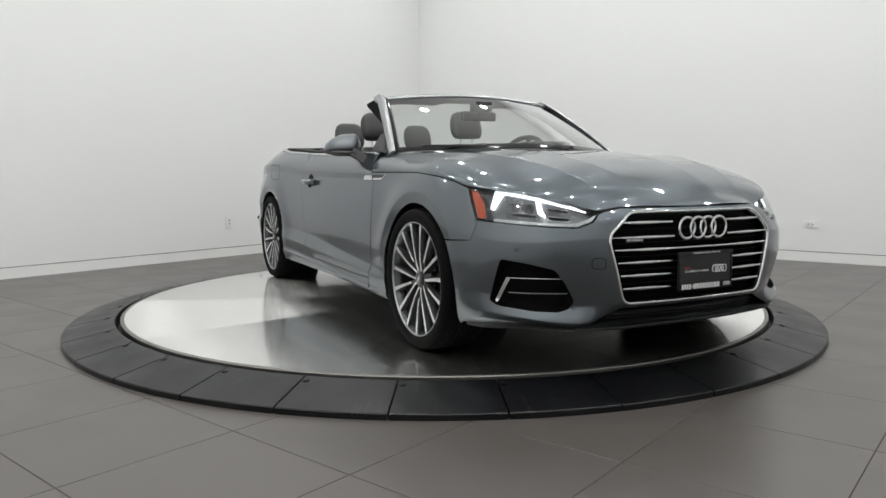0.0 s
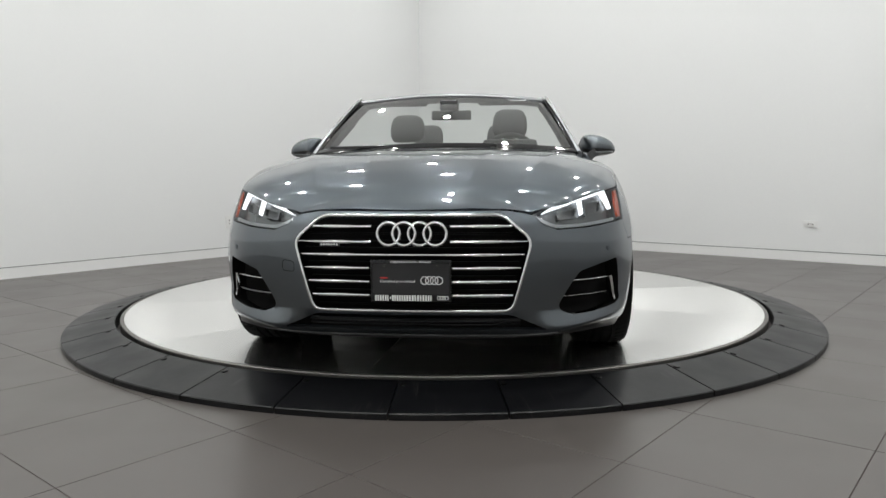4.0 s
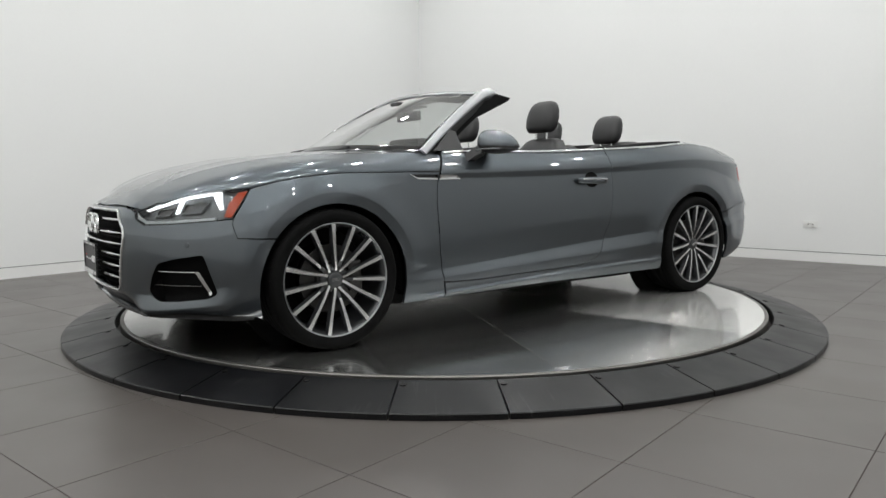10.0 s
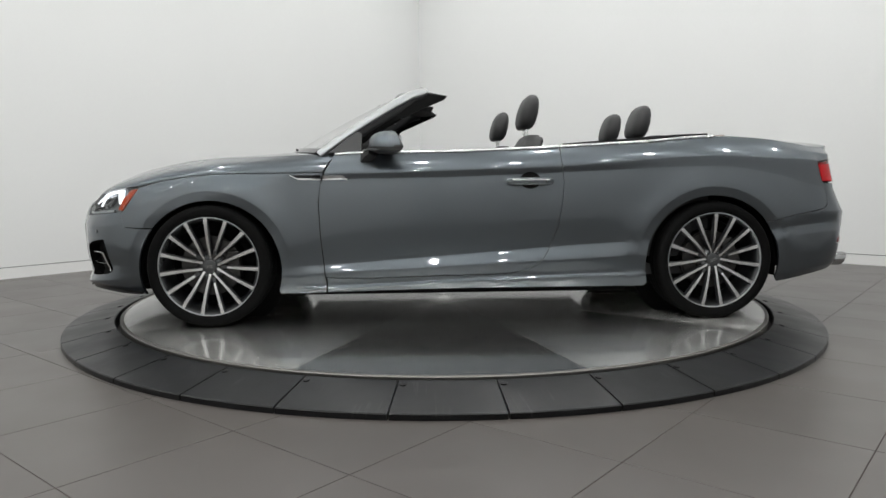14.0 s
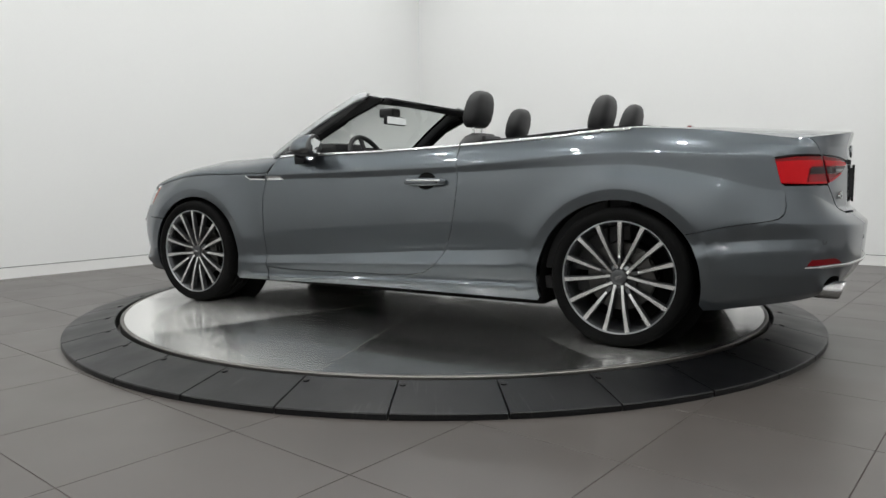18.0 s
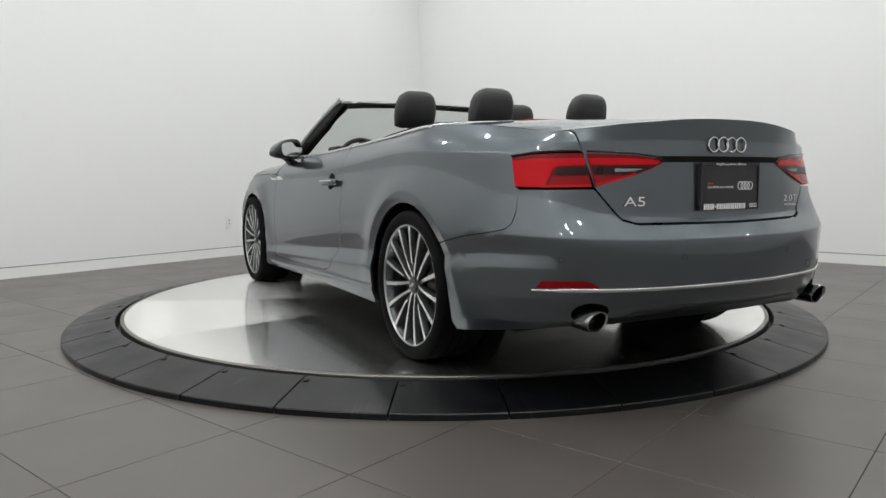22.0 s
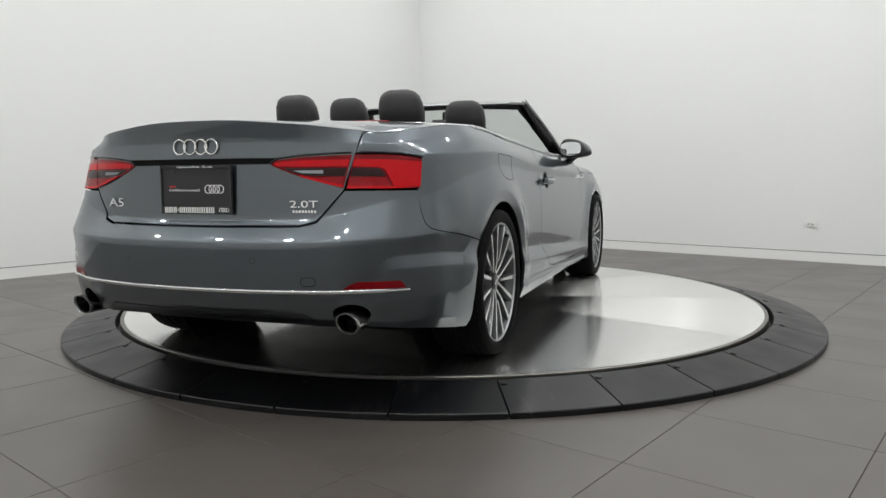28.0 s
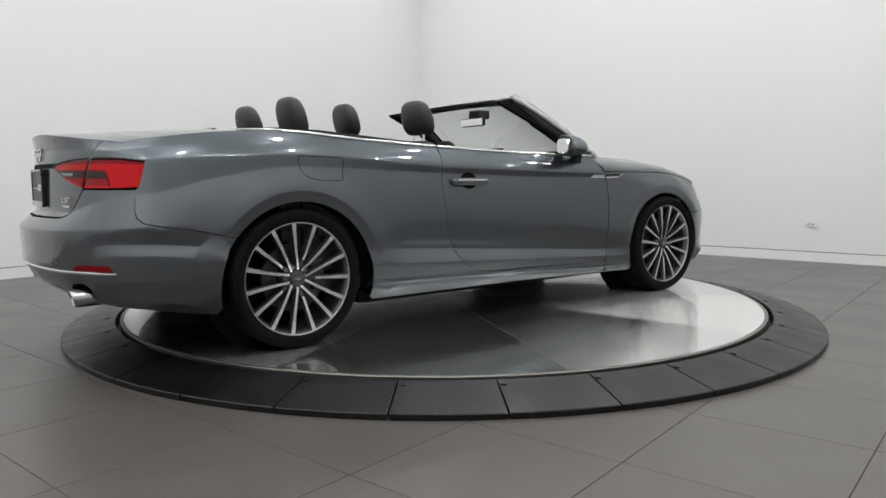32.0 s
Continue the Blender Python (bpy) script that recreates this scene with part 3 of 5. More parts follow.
def hood_at(x, y):
    ye, ze, zc = HOOD_Y(x), HOOD_Z(x), HOOD_MID(x)
    t = np.clip(np.abs(y) / (ye - 0.002), 0, 1)
    q = np.interp(x, [0.74, 0.95, 1.6, 2.0, 2.12], [2.0, 2.0, 2.0, 1.6, 1.2])
    z = ze + (zc - ze) * (1 - t ** np.interp(x, [0.74, 1.1, 1.6], [4.0, 3.0, 2.8])) ** (1 / q)
    w = np.clip((2.2 - x) / 0.3, 0, 1)
    z = z + 0.0085 * w * np.exp(-np.sqrt((np.abs(y) - outer_ridge(x)) ** 2 + 0.000004) / 0.06)
    z = z + 0.0035 * w * np.exp(-np.sqrt((np.abs(y) - inner_ridge(x)) ** 2 + 0.000004) / 0.05)
    return np.stack([x, y, z], -1)


HOOD_W = 0.985 * math.pi / 2


def hood_fan(x, b):
    """The hood by its length and by a way across that slows towards its edges."""
    y = np.sin(np.clip(b / 0.9, -1.015, 1.015) * HOOD_W) / math.sin(HOOD_W) * (HOOD_Y(x) - 0.002)
    return hood_at(x, y)


def hood_way(x, y):
    return 0.9 * math.asin(max(-1.0, min(1.0, y / (float(HOOD_Y(x)) - 0.002))) * math.sin(HOOD_W)) / HOOD_W


_dx = np.linspace(-2.36, -0.9, 60)
_de = []
for _x in _dx:
    _uu = float(np.interp(-_x, -PX(np.linspace(0, UEND, 900)), np.linspace(0, UEND, 900)))
    _q = skin([_uu], [float(LEVEL_Z(_uu)[9])])[0]
    _de.append(_q)
_de = np.array(_de)
_o = np.argsort(_de[:, 0])
_de = _de[_o]
_keep = np.r_[True, np.diff(_de[:, 0]) > 1e-3]
DECK_Y, DECK_Z = Smooth(_de[_keep, 0], _de[_keep, 1]), Smooth(_de[_keep, 0], _de[_keep, 2])
DECK_MID = Smooth([-2.36, -2.30, -2.2, -2.0, -1.8, -1.5, -1.2, -0.9], [1.0, 1.005, 1.012, 1.026, 1.038, 1.046, 1.04, 1.02])


def deck_at(x, y):
    ye, ze, zc = np.maximum(DECK_Y(x), 0.05), DECK_Z(x), DECK_MID(x)
    t = np.clip(np.abs(y) / ye, 0, 1.3)
    return np.stack([x, y, zc - (zc - ze) * t ** 2.6], -1)


# ------------------------------------------------------------------ car: materials
def paint():
    m = shader("grey_metallic_paint", (0.088, 0.1012, 0.1135), 0.33, 0.95, vary=0.012, grain=700, coat=1.0, patch=1.0, spread=0.02)
    m.node_tree.nodes["Principled BSDF"].inputs["Coat Roughness"].default_value = 0.015
    m.node_tree.nodes["Principled BSDF"].inputs["Coat IOR"].default_value = 1.6
    m.node_tree.nodes["Principled BSDF"].inputs["Specular Tint"].default_value = (0.62, 0.65, 0.68, 1)
    return m


PAINT = paint()
CHROME = shader("bright_chrome", (0.78, 0.79, 0.79), 0.09, 1.0, vary=0.02)
SATIN = shader("satin_aluminium", (0.64, 0.65, 0.66), 0.26, 1.0, vary=0.02)
BLACK = shader("black_plastic", (0.012, 0.012, 0.013), 0.42, vary=0.15, grain=220, bump=0.0003)
GLOSS = shader("gloss_black", (0.006, 0.006, 0.007), 0.08, vary=0.05)
UNDER = shader("underbody_black", (0.004, 0.004, 0.004), 0.8, vary=0.2, ior=1.2)
TYRE = shader("tyre_rubber", (0.004, 0.004, 0.004), 0.75, vary=0.2, grain=120, bump=0.0004, ior=1.18)
GUNMETAL = shader("gunmetal_paint", (0.075, 0.078, 0.082), 0.3, 0.7, coat=0.6)
MACHINED = shader("machined_alloy", (0.72, 0.72, 0.715), 0.26, 1.0, vary=0.05, grain=200)
BRAKE = shader("brake_steel", (0.07, 0.068, 0.066), 0.4, 1.0, vary=0.12, grain=60)
RED_LENS = shader("red_lamp_lens", (0.47, 0.006, 0.010), 0.14, vary=0.06, ior=1.25)
RED_DEEP = shader("deep_red_lamp_lens", (0.17, 0.003, 0.006), 0.15, vary=0.06, ior=1.3)
SMOKE = shader("smoked_lamp_lens", (0.02, 0.006, 0.007), 0.3, ior=1.3)
AMBER = shader("amber_marker", (0.36, 0.045, 0.01), 0.2, vary=0.05, ior=1.35)
LAMP_SILVER = shader("lamp_reflector", (0.30, 0.31, 0.32), 0.3, 0.9, vary=0.05)
LAMP_DEEP = shader("dark_reflector", (0.05, 0.052, 0.055), 0.2, 0.4)
LAMP_DARK = shader("lamp_housing", (0.11, 0.115, 0.12), 0.25, 0.5)
DAYLIGHT_BAR = glow("daytime_light", (0.95, 0.97, 1.0), 1.8)
PILLAR = shader("dull_aluminium", (0.36, 0.37, 0.38), 0.38, 0.9, vary=0.03)
CLEAR = pane_glass("clear_lens", (0.93, 0.95, 0.95))
SCREEN_GLASS = pane_glass("windscreen_glass", (0.945, 0.985, 0.965), 0.16, 1.9)
LEATHER = shader("black_leather", (0.02, 0.02, 0.021), 0.5, vary=0.15, grain=140, bump=0.0006, patch=6)
TRIM = shader("dark_cabin_trim", (0.018, 0.018, 0.019), 0.6, vary=0.15, grain=180, bump=0.0004)
FABRIC = shader("black_fabric", (0.014, 0.014, 0.015), 0.85, vary=0.2, grain=300, bump=0.0006)
WHITE_INK = shader("white_print", (0.75, 0.75, 0.75), 0.5, vary=0.02)
RED_INK = shader("red_print", (0.5, 0.02, 0.02), 0.5, vary=0.02)
PLATE_BLACK = shader("plate_black", (0.013, 0.013, 0.014), 0.4, vary=0.08)
MIRROR = shader("mirror_glass", (0.82, 0.84, 0.85), 0.02, 1.0, vary=0.0)


def sweep(name, pts, normals, width, thick, material, parent, closed=False, label="", lift=0.0, round_=True, ends=True):
    """A bar swept along points: so wide across the path, so thick along the normals, lifted proud of the path."""
    pts = [Vector(p) for p in pts]
    normals = [Vector(n) for n in normals]
    bm = bmesh.new()
    n = len(pts)
    prof = [(-1, 0), (-1, .5), (-.8, .88), (-.4, 1), (.4, 1), (.8, .88), (1, .5), (1, 0)] if round_ else [(-1, 0), (-1, 1), (1, 1), (1, 0)]
    rings = []
    for i in range(n):
        a, b = (pts[i - 1], pts[(i + 1) % n]) if closed else (pts[max(i - 1, 0)], pts[min(i + 1, n - 1)])
        t = (b - a).normalized()
        nn = normals[i]
        nn = (nn - t * nn.dot(t)).normalized()
        bb = t.cross(nn)
        w = width[i] if isinstance(width, (list, tuple)) else width
        rings.append([bm.verts.new(pts[i] + bb * (k * w / 2) + nn * (lift + h * thick)) for k, h in prof])
    m = len(prof)
    for i in range(n if closed else n - 1):
        r, s = rings[i], rings[(i + 1) % n]
        for k in range(m):
            j = (k + 1) % m
            bm.faces.new((r[k], r[j], s[j], s[k]))
    if not closed and ends:
        bm.faces.new(rings[0])
        bm.faces.new(rings[-1][::-1])
    return part(name, bm, material, parent, label, smooth=50)


def skin_path(loop, step=0.02, closed=False, out=0.0, flip=False):
    q = resample(loop, step) if closed else resample(loop, step)[:None]
    if not closed:
        q = []
        for a, b in zip(loop, loop[1:]):
            n = max(1, int(math.hypot(b[0] - a[0], b[1] - a[1]) / step))
            q += [(a[0] + (b[0] - a[0]) * i / n, a[1] + (b[1] - a[1]) * i / n) for i in range(n)]
        q.append(loop[-1])
    q = np.array(q)
    P = skin(q[:, 0], q[:, 1], out)
    e = 0.002
    N = np.cross(skin(q[:, 0] + e, q[:, 1]) - skin(q[:, 0] - e, q[:, 1]), skin(q[:, 0], q[:, 1] + e) - skin(q[:, 0], q[:, 1] - e))
    N /= np.linalg.norm(N, axis=1)[:, None]
    if (N * (P * [1, 1, 0] - [P[:, 0].mean() * 0.6, 0, 0])).sum() < 0:
        N = -N
    if flip:
        P, N = P * [1, -1, 1], N * [1, -1, 1]
    return P.tolist(), N.tolist()


def bottom(u0, u1, n=24, lift=0.0):
    return [(u0 + (u1 - u0) * i / n, float(LEVEL_Z(u0 + (u1 - u0) * i / n)[0]) + lift) for i in range(n + 1)]


def topline(u0, u1, n=24, lift=0.0, k=9):
    return [(u0 + (u1 - u0) * i / n, float(LEVEL_Z(u0 + (u1 - u0) * i / n)[k]) + lift) for i in range(n + 1)]


disc = turntable()
car = empty("car")
tagged(car, "dark grey metallic two-door convertible with its black top folded down", "car")

AF, AR = ARCHES
HL_TOP = [(at_front(.463, .650), .650), (at_front(.549, .690), .690), (at_front(.641, .722), .722), (at_side(1.90, .742), .742), (at_side(1.752, .752), .752)]
HL_LOW = [(at_side(1.84, .622), .622), (at_front(.764, .612), .612), (at_front(.65, .600), .600), (at_front(.552, .596), .596), (at_front(.495, .618), .618)]
HEADLIGHT = HL_TOP + HL_LOW
GRILLE = [(-.345, .652), (-.452, .561), (-.380, .297), (.380, .297), (.452, .561), (.345, .652)]
INTAKE = [(.798, .474), (.715, .456), (.640, .434), (.602, .382), (.558, .306), (.572, .280), (.615, .266), (.700, .270), (.800, .286), (.820, .305)]


PIPE_HOLE = [(at_rear(.596 + .061 * math.cos(a), .320 + .037 * math.sin(a)), .320 + .037 * math.sin(a)) for a in np.linspace(0, 2 * math.pi, 24, endpoint=False)]


def body_panels():
    # front bumper
    tip = HL_LOW[::-1]
    half = [(0.0, .670), (at_front(.2, .671), .671), (at_front(.36, .671), .671), (at_front(.43, .660), .660), HL_TOP[0]]
    half += tip[:-1] + [(at_side(1.84, .622), .622), (at_side(1.846, .60), .60), (at_side(1.832, .5415), .5415)]
    arcp = [p for p in arc(*AF[:3], 37, -20, 12)]
    half += side_loop([(x, z) for x, z in arcp if z > 0.175])
    ue = at_side(1.752, .175)
    half += [(u, z) for u, z in bottom(ue, 0.0, 30, 0.0)]
    outer = half + [(-u, z) for u, z in reversed(half[1:-1])]
    grille = rounded(front_loop(GRILLE), 0.03)
    intake = rounded(front_loop(INTAKE), 0.014)
    mouth = rounded(front_loop([(-.375, .276), (.375, .276), (.52, .212), (-.52, .212)]), 0.02)
    bumper = sheet("front_bumper", [outer, grille, intake, [(-u, z) for u, z in intake], mouth], skin, PAINT, car, 0.026)
    # wings, doors, quarters
    seam = [(x, float(z)) for x, y, z in HOOD_EDGE if 0.9 < x < 1.76]
    wing = [(1.752, .752)] + [(x, z) for x, z in seam[1:]] + [(.775, .823)]
    wing += [(.790, .753), (.800, .665), (.792, .488), (.770, .262)]
    wing = side_loop(wing)
    wing += [(at_side(.762, .232), .232)] + bottom(at_side(.765, .19), at_side(1.01, .19), 6, 0.0)
    wing += side_loop([p for p in reversed(arc(*AF, 38, 196, 30)) if p[1] > 0.180])
    wing += [(at_side(1.832, .542), .542), (at_side(1.846, .60), .60), (at_side(1.84, .622), .622)]
    door = [(.765, .823), (.790, .753), (.798, .665), (.790, .488), (.767, .262), (.533, .255), (.224, .262), (-.10, .266), (-.241, .272), (-.335, .290),
            (-.385, .318), (-.422, .352), (-.455, .400), (-.504, .522), (-.528, .679), (-.535, .773), (-.522, .90)]
    dl = side_loop(door)
    dl += topline(at_side(-.518, .96), at_side(.715, .93), 30)
    quarter = side_loop([(-.522, .90), (-.535, .773), (-.528, .679), (-.504, .522), (-.455, .400), (-.422, .352), (-.385, .318), (-.335, .290), (-.241, .269), (-.10, .263), (.224, .259), (.533, .252), (.760, .258), (.757, .232)])
    quarter += bottom(at_side(.757, .19), at_side(-.985, .2), 10)
    # from the front foot of the arch over its top to the seam behind
    over = [(AR[0] + AR[2] * math.cos(radians(a)), AR[1] + AR[2] * math.sin(radians(a))) for a in np.linspace(-15, 142.9, 32)]
    over = [(AR[0] - (x - AR[0]) * -1, z) for x, z in over if z > 0.205]
    quarter += side_loop(over)
    quarter += side_loop([(-1.85, .578), (-2.00, .602), (-2.045, .613), (-2.066, .634), (-2.070, .67), (-2.058, .757)])
    quarter += [(at_side(-2.05, .759), .759), (at_side(-2.018, .870), .870), (at_rear(.70, .882), .882), (at_rear(.588, .884), .884), (at_rear(.6005, .95), .95)]
    quarter += topline(at_rear(.603, .975), at_side(-.526, .96), 50)
    wl = [((x), z) for x, z in wing]
    for flip in (False, True):
        sheet("front_wing", [wl], skin, PAINT, car, 0.026, gap=.0012, flip=flip)
        d = sheet("door", [dl], skin, PAINT, car, 0.028, gap=.0014, flip=flip)
        DOORS.append(d)
        sheet("rear_quarter", [quarter], skin, PAINT, car, 0.028, gap=.0013, flip=flip)
    # rear bumper
    half = [(UEND, .622), (at_rear(.42, .626), .626), (at_rear(.475, .640), .640), (at_rear(.560, .752), .752), (at_rear(.70, .752), .752), (at_side(-2.055, .752), .752)]
    half += side_loop([(-2.071, .67), (-2.067, .633), (-2.046, .612), (-2.00, .601), (-1.85, .577)])
    half += side_loop([(AR[0] - AR[2] * math.cos(radians(a)), AR[1] + AR[2] * math.sin(radians(a))) for a in np.linspace(37, -12, 12)])
    half += bottom(at_side(-1.76, .22), UEND, 30)
    outer = half + [(2 * UEND - u, z) for u, z in reversed(half[1:-1])]
    sheet("rear_bumper", [outer, PIPE_HOLE, [(2 * UEND - u, z) for u, z in PIPE_HOLE]], skin, PAINT, car, 0.026, gap=.0012)
    # boot lid, its back and its top
    half = [(UEND, .628), (at_rear(.42, .632), .632), (at_rear(.470, .646), .646), (at_rear(.558, .757), .757), (at_rear(.597, .95), .95)]
    half += topline(at_rear(.5995, .975), UEND, 20)
    outer = half + [(2 * UEND - u, z) for u, z in reversed(half[1:-1])]
    lid = sheet("boot_lid", [outer], skin, PAINT, car, 0.026, label="dark grey boot lid with ring badge and chrome lettering")
    yy = np.linspace(-.5985, .5985, 31)
    back = [tuple(skin([at_rear(y, .98)], [float(LEVEL_Z(min(at_rear(abs(y), .98), UEND))[9])])[0][:2]) for y in yy]
    sheet("boot_top", [[(x + 0.0035, y) for x, y in back] + [(-1.66, .62), (-1.60, .45), (-1.585, .2), (-1.585, -.2), (-1.60, -.45), (-1.66, -.62)]], deck_at, PAINT, lid, 0.03, gap=0.0)
    # strip of body between boot lid and folded top, out to the quarters
    xs = np.linspace(-2.35, -1.40, 400)
    tailx = float(xs[np.argmax(DECK_Y(xs) > .606)])
    edge = [(float(x), float(DECK_Y(x)) - 0.001) for x in np.linspace(tailx, -1.40, 30)]
    left = [(tailx, .600), (-1.90, .612), (-1.665, .624), (-1.605, .454), (-1.59, .2)]
    outline = edge + [(-1.43, .60), (-1.46, .40), (-1.47, 0.0)]
    outline += [(x, -y) for x, y in reversed(outline[:-1])]
    outline += [(x, -y) for x, y in left] + [(x, y) for x, y in reversed(left)]
    sheet("rear_deck", [outline], deck_at, PAINT, car, 0.03, gap=0.0015)
    # hood
    front = [(2.192, 0), (2.186, .15), (2.170, .30), (2.150, .385), (2.118, .452)]
    sidee = [(x, y) for x, y, z in HOOD_EDGE if .80 < x < 2.1]
    back = [(.772, .88), (.748, .838), (.724, .797), (.718, .785), (.76, .745), (.83, .725), (.92, .60), (1.0, .35), (1.03, 0)]
    half = front + sidee + back
    half = [(x, hood_way(x, y)) for x, y in half]
    hood = half + [(x, -b) for x, b in reversed(half[1:-1])]
    sheet("hood", [hood], hood_fan, PAINT, car, 0.026, gap=0.0024)
    return bumper, lid


DOORS = []
BUMPER, LID = body_panels()


def underbody():
    bm = box(-1.80, 1.95, -.60, .60, .17, .50)
    box(-2.05, -1.75, -.60, .60, .28, .50, bm=bm)
    box(-.92, .92, -.83, .83, .19, .40, bm=bm)
    box(1.83, 2.12, -.56, .56, .20, .60, bm=bm)
    box(-2.16, -1.85, -.50, .50, .30, .80, bm=bm)
    box(.80, 1.9, -.58, .58, .45, .66, bm=bm)
    box(-.95, 1.0, -.68, .68, .132, .22, .02, bm=bm)
    part("underbody", bm, UNDER, car, "matt black underbody")
    for ax, az, ar in ARCHES:
        for s in (-1, 1):
            bm = bmesh.new()
            rows = []
            for a in np.linspace(-11, 191, 40):
                rows.append([bm.verts.new((ax + (ar + dr) * math.cos(radians(a)), s * y, az + (ar + dr) * math.sin(radians(a)))) for y, dr in ((.60, .0), (.78, .003), (.842, .004), (.852, .001))])
            for p, q in zip(rows, rows[1:]):
                for i in range(3):
                    bm.faces.new((p[i], q[i], q[i + 1], p[i + 1]))
            part("wheel_arch_liner", bm, UNDER, car, smooth=True)
            part("wheel_well", capped([(ar + .002, -.004), (ar + .002, .004)], 48, "y", m=pose(ax, s * .606, az)), UNDER, car)
    for s in (-1, 1):
        part("pipe_shroud", box(-2.16, -1.95, s * .585 - .12, s * .585 + .12, .268, .42, .02), UNDER, car)
        part("rear_silencer", capped([(.09, -.22), (.11, -.2), (.11, .2), (.09, .22)], 20, "y", m=pose(-1.93, s * .42, .36)), UNDER, car, smooth=40)


underbody()


# ------------------------------------------------------------------ car: wheels
def wheel_parts():
    """One wheel, its axle along y and its outer face to +y."""
    bm = lathe([(.2605, .106), (.257, .103), (.249, .090), (.243, .07), (.236, -.02), (.234, -.10), (.252, -.115)], 72, "y")
    rim = part("wheel", bm, GUNMETAL, car, "dark grey alloy wheel with bright machined spokes", smooth=40)
    half = [(.255, .096), (.266, .112), (.282, .1225), (.300, .124), (.314, .119), (.323, .106), (.327, .088), (.3285, .060), (.3285, .046), (.321, .044), (.321, .036), (.3285, .034), (.329, .006)]
    groove = [(.321, .004), (.321, -.004)]
    bm = lathe(half + groove + [(r, -h) for r, h in reversed(half)], 96, "y")
    part("tyre", bm, TYRE, rim, "black low-profile tyre", smooth=40)
    # tread cuts across the shoulder
    bm = bmesh.new()
    for i in range(64):
        a = 2 * math.pi * i / 64
        for s in (-1, 1):
            box(-.0022, .0022, -.024, .024, -.003, .0009, bm=bm, m=Matrix.Rotation(a, 4, "Y") @ Matrix.Translation((0, s * .084, .3275)) @ Matrix.Rotation(s * .35, 4, "Z") @ Matrix.Rotation(s * -.14, 4, "X"))
    tagged(part("tread_pattern", bm, UNDER, rim), kind="stuff")
    part("rim_lip", lathe([(.2595, .104), (.2645, .1065), (.2665, .1095), (.2655, .1125), (.2625, .113), (.2595, .110), (.2595, .104)], 96, "y"), PILLAR, rim, smooth=50)
    long_, short_ = spoke_mesh([(.040, .0072, .086, .030, -.0085), (.060, .0062, .091, .030, -.0075), (.10, .0068, .097, .028, -.004), (.16, .0078, .102, .026, -.001), (.22, .0092, .1055, .024, 0), (.245, .0102, .1065, .022, 0), (.262, .0112, .107, .020, 0)], True), spoke_mesh([(.092, .0052, .090, .028, 0), (.105, .0062, .095, .028, 0), (.16, .0078, .101, .026, 0), (.22, .0092, .105, .024, 0), (.245, .0102, .1065, .022, 0), (.262, .0112, .107, .020, 0)], True)
    twin = spoke_mesh([(.040, .0072, .086, .030, .0085), (.060, .0062, .091, .030, .0075), (.10, .0068, .097, .028, .004), (.16, .0078, .102, .026, .001), (.22, .0092, .1055, .024, 0), (.245, .0102, .1065, .022, 0), (.262, .0112, .107, .020, 0)], True)
    for i in range(15):
        ob = new("spoke", (long_, twin, short_)[i % 3])
        ob.parent, ob.matrix_basis = rim, Matrix.Rotation(2 * math.pi * i / 15, 4, "Y")
    root = spoke_mesh([(.045, .012, .078, .03, 0), (.075, .009, .084, .028, 0), (.10, .0075, .090, .026, 0)], False)
    for i in range(5):
        ob = new("spoke_root", root)
        ob.parent, ob.matrix_basis = rim, Matrix.Rotation(2 * math.pi * (3 * i + 2) / 15, 4, "Y")
    part("hub", capped([(.074, .035), (.070, .062), (.060, .076), (.044, .083), (.04, .080)], 40, "y"), GUNMETAL, rim, smooth=40)
    part("hub_cap", capped([(.0355, .078), (.0355, .090), (.033, .0925), (.020, .094)], 36, "y"), HUB_GREY, rim, "grey hub cap", smooth=40)
    bm = bmesh.new()
    for k in range(4):
        torus(bm, .0062, .0011, Matrix.Translation(((k - 1.5) * .0085, .0945, 0)) @ Matrix.Rotation(radians(90), 4, "X"), 16, 6)
    part("cap_emblem", bm, CHROME, rim)
    bolt = mesh_of(capped([(.010, .05), (.010, .0800), (.007, .082)], 12, "y"), "lug_bolt", BRAKE)
    # solid black discs stand for the shade in the bolt holes
    hole = mesh_of(capped([(.0155, .05), (.0155, .0785)], 16, "y"), "bolt_recess_shade", UNDER)
    for i in range(5):
        a = 2 * math.pi * (3 * i + 2) / 15
        for me in (hole, bolt):
            ob = new(me.name, me)
            ob.parent, ob.matrix_basis = rim, Matrix.Translation((.056 * math.sin(a), 0.003, .056 * math.cos(a)))
    part("brake_disc", capped([(.158, .020), (.161, .023), (.161, .042), (.158, .045), (.085, .045), (.08, .06)], 48, "y"), BRAKE, rim, smooth=40)
    part("brake_caliper", box(-.155, -.085, -.01, .066, -.075, .075, .012), BRAKE, rim, "dull grey brake caliper")
    part("inner_barrel", lathe([(.232, -.06), (.17, -.058), (.16, .0)], 40, "y"), UNDER, rim)
    return rim


RED_MID = shader("mid_red_lamp_lens", (0.23, 0.004, 0.008), 0.2, vary=0.08, ior=1.3)
EXHAUST = shader("dull_chrome", (0.42, 0.42, 0.42), 0.2, 1.0, vary=0.1)
HUB_GREY = shader("hub_cap_grey", (0.075, 0.077, 0.08), 0.3, 0.6)


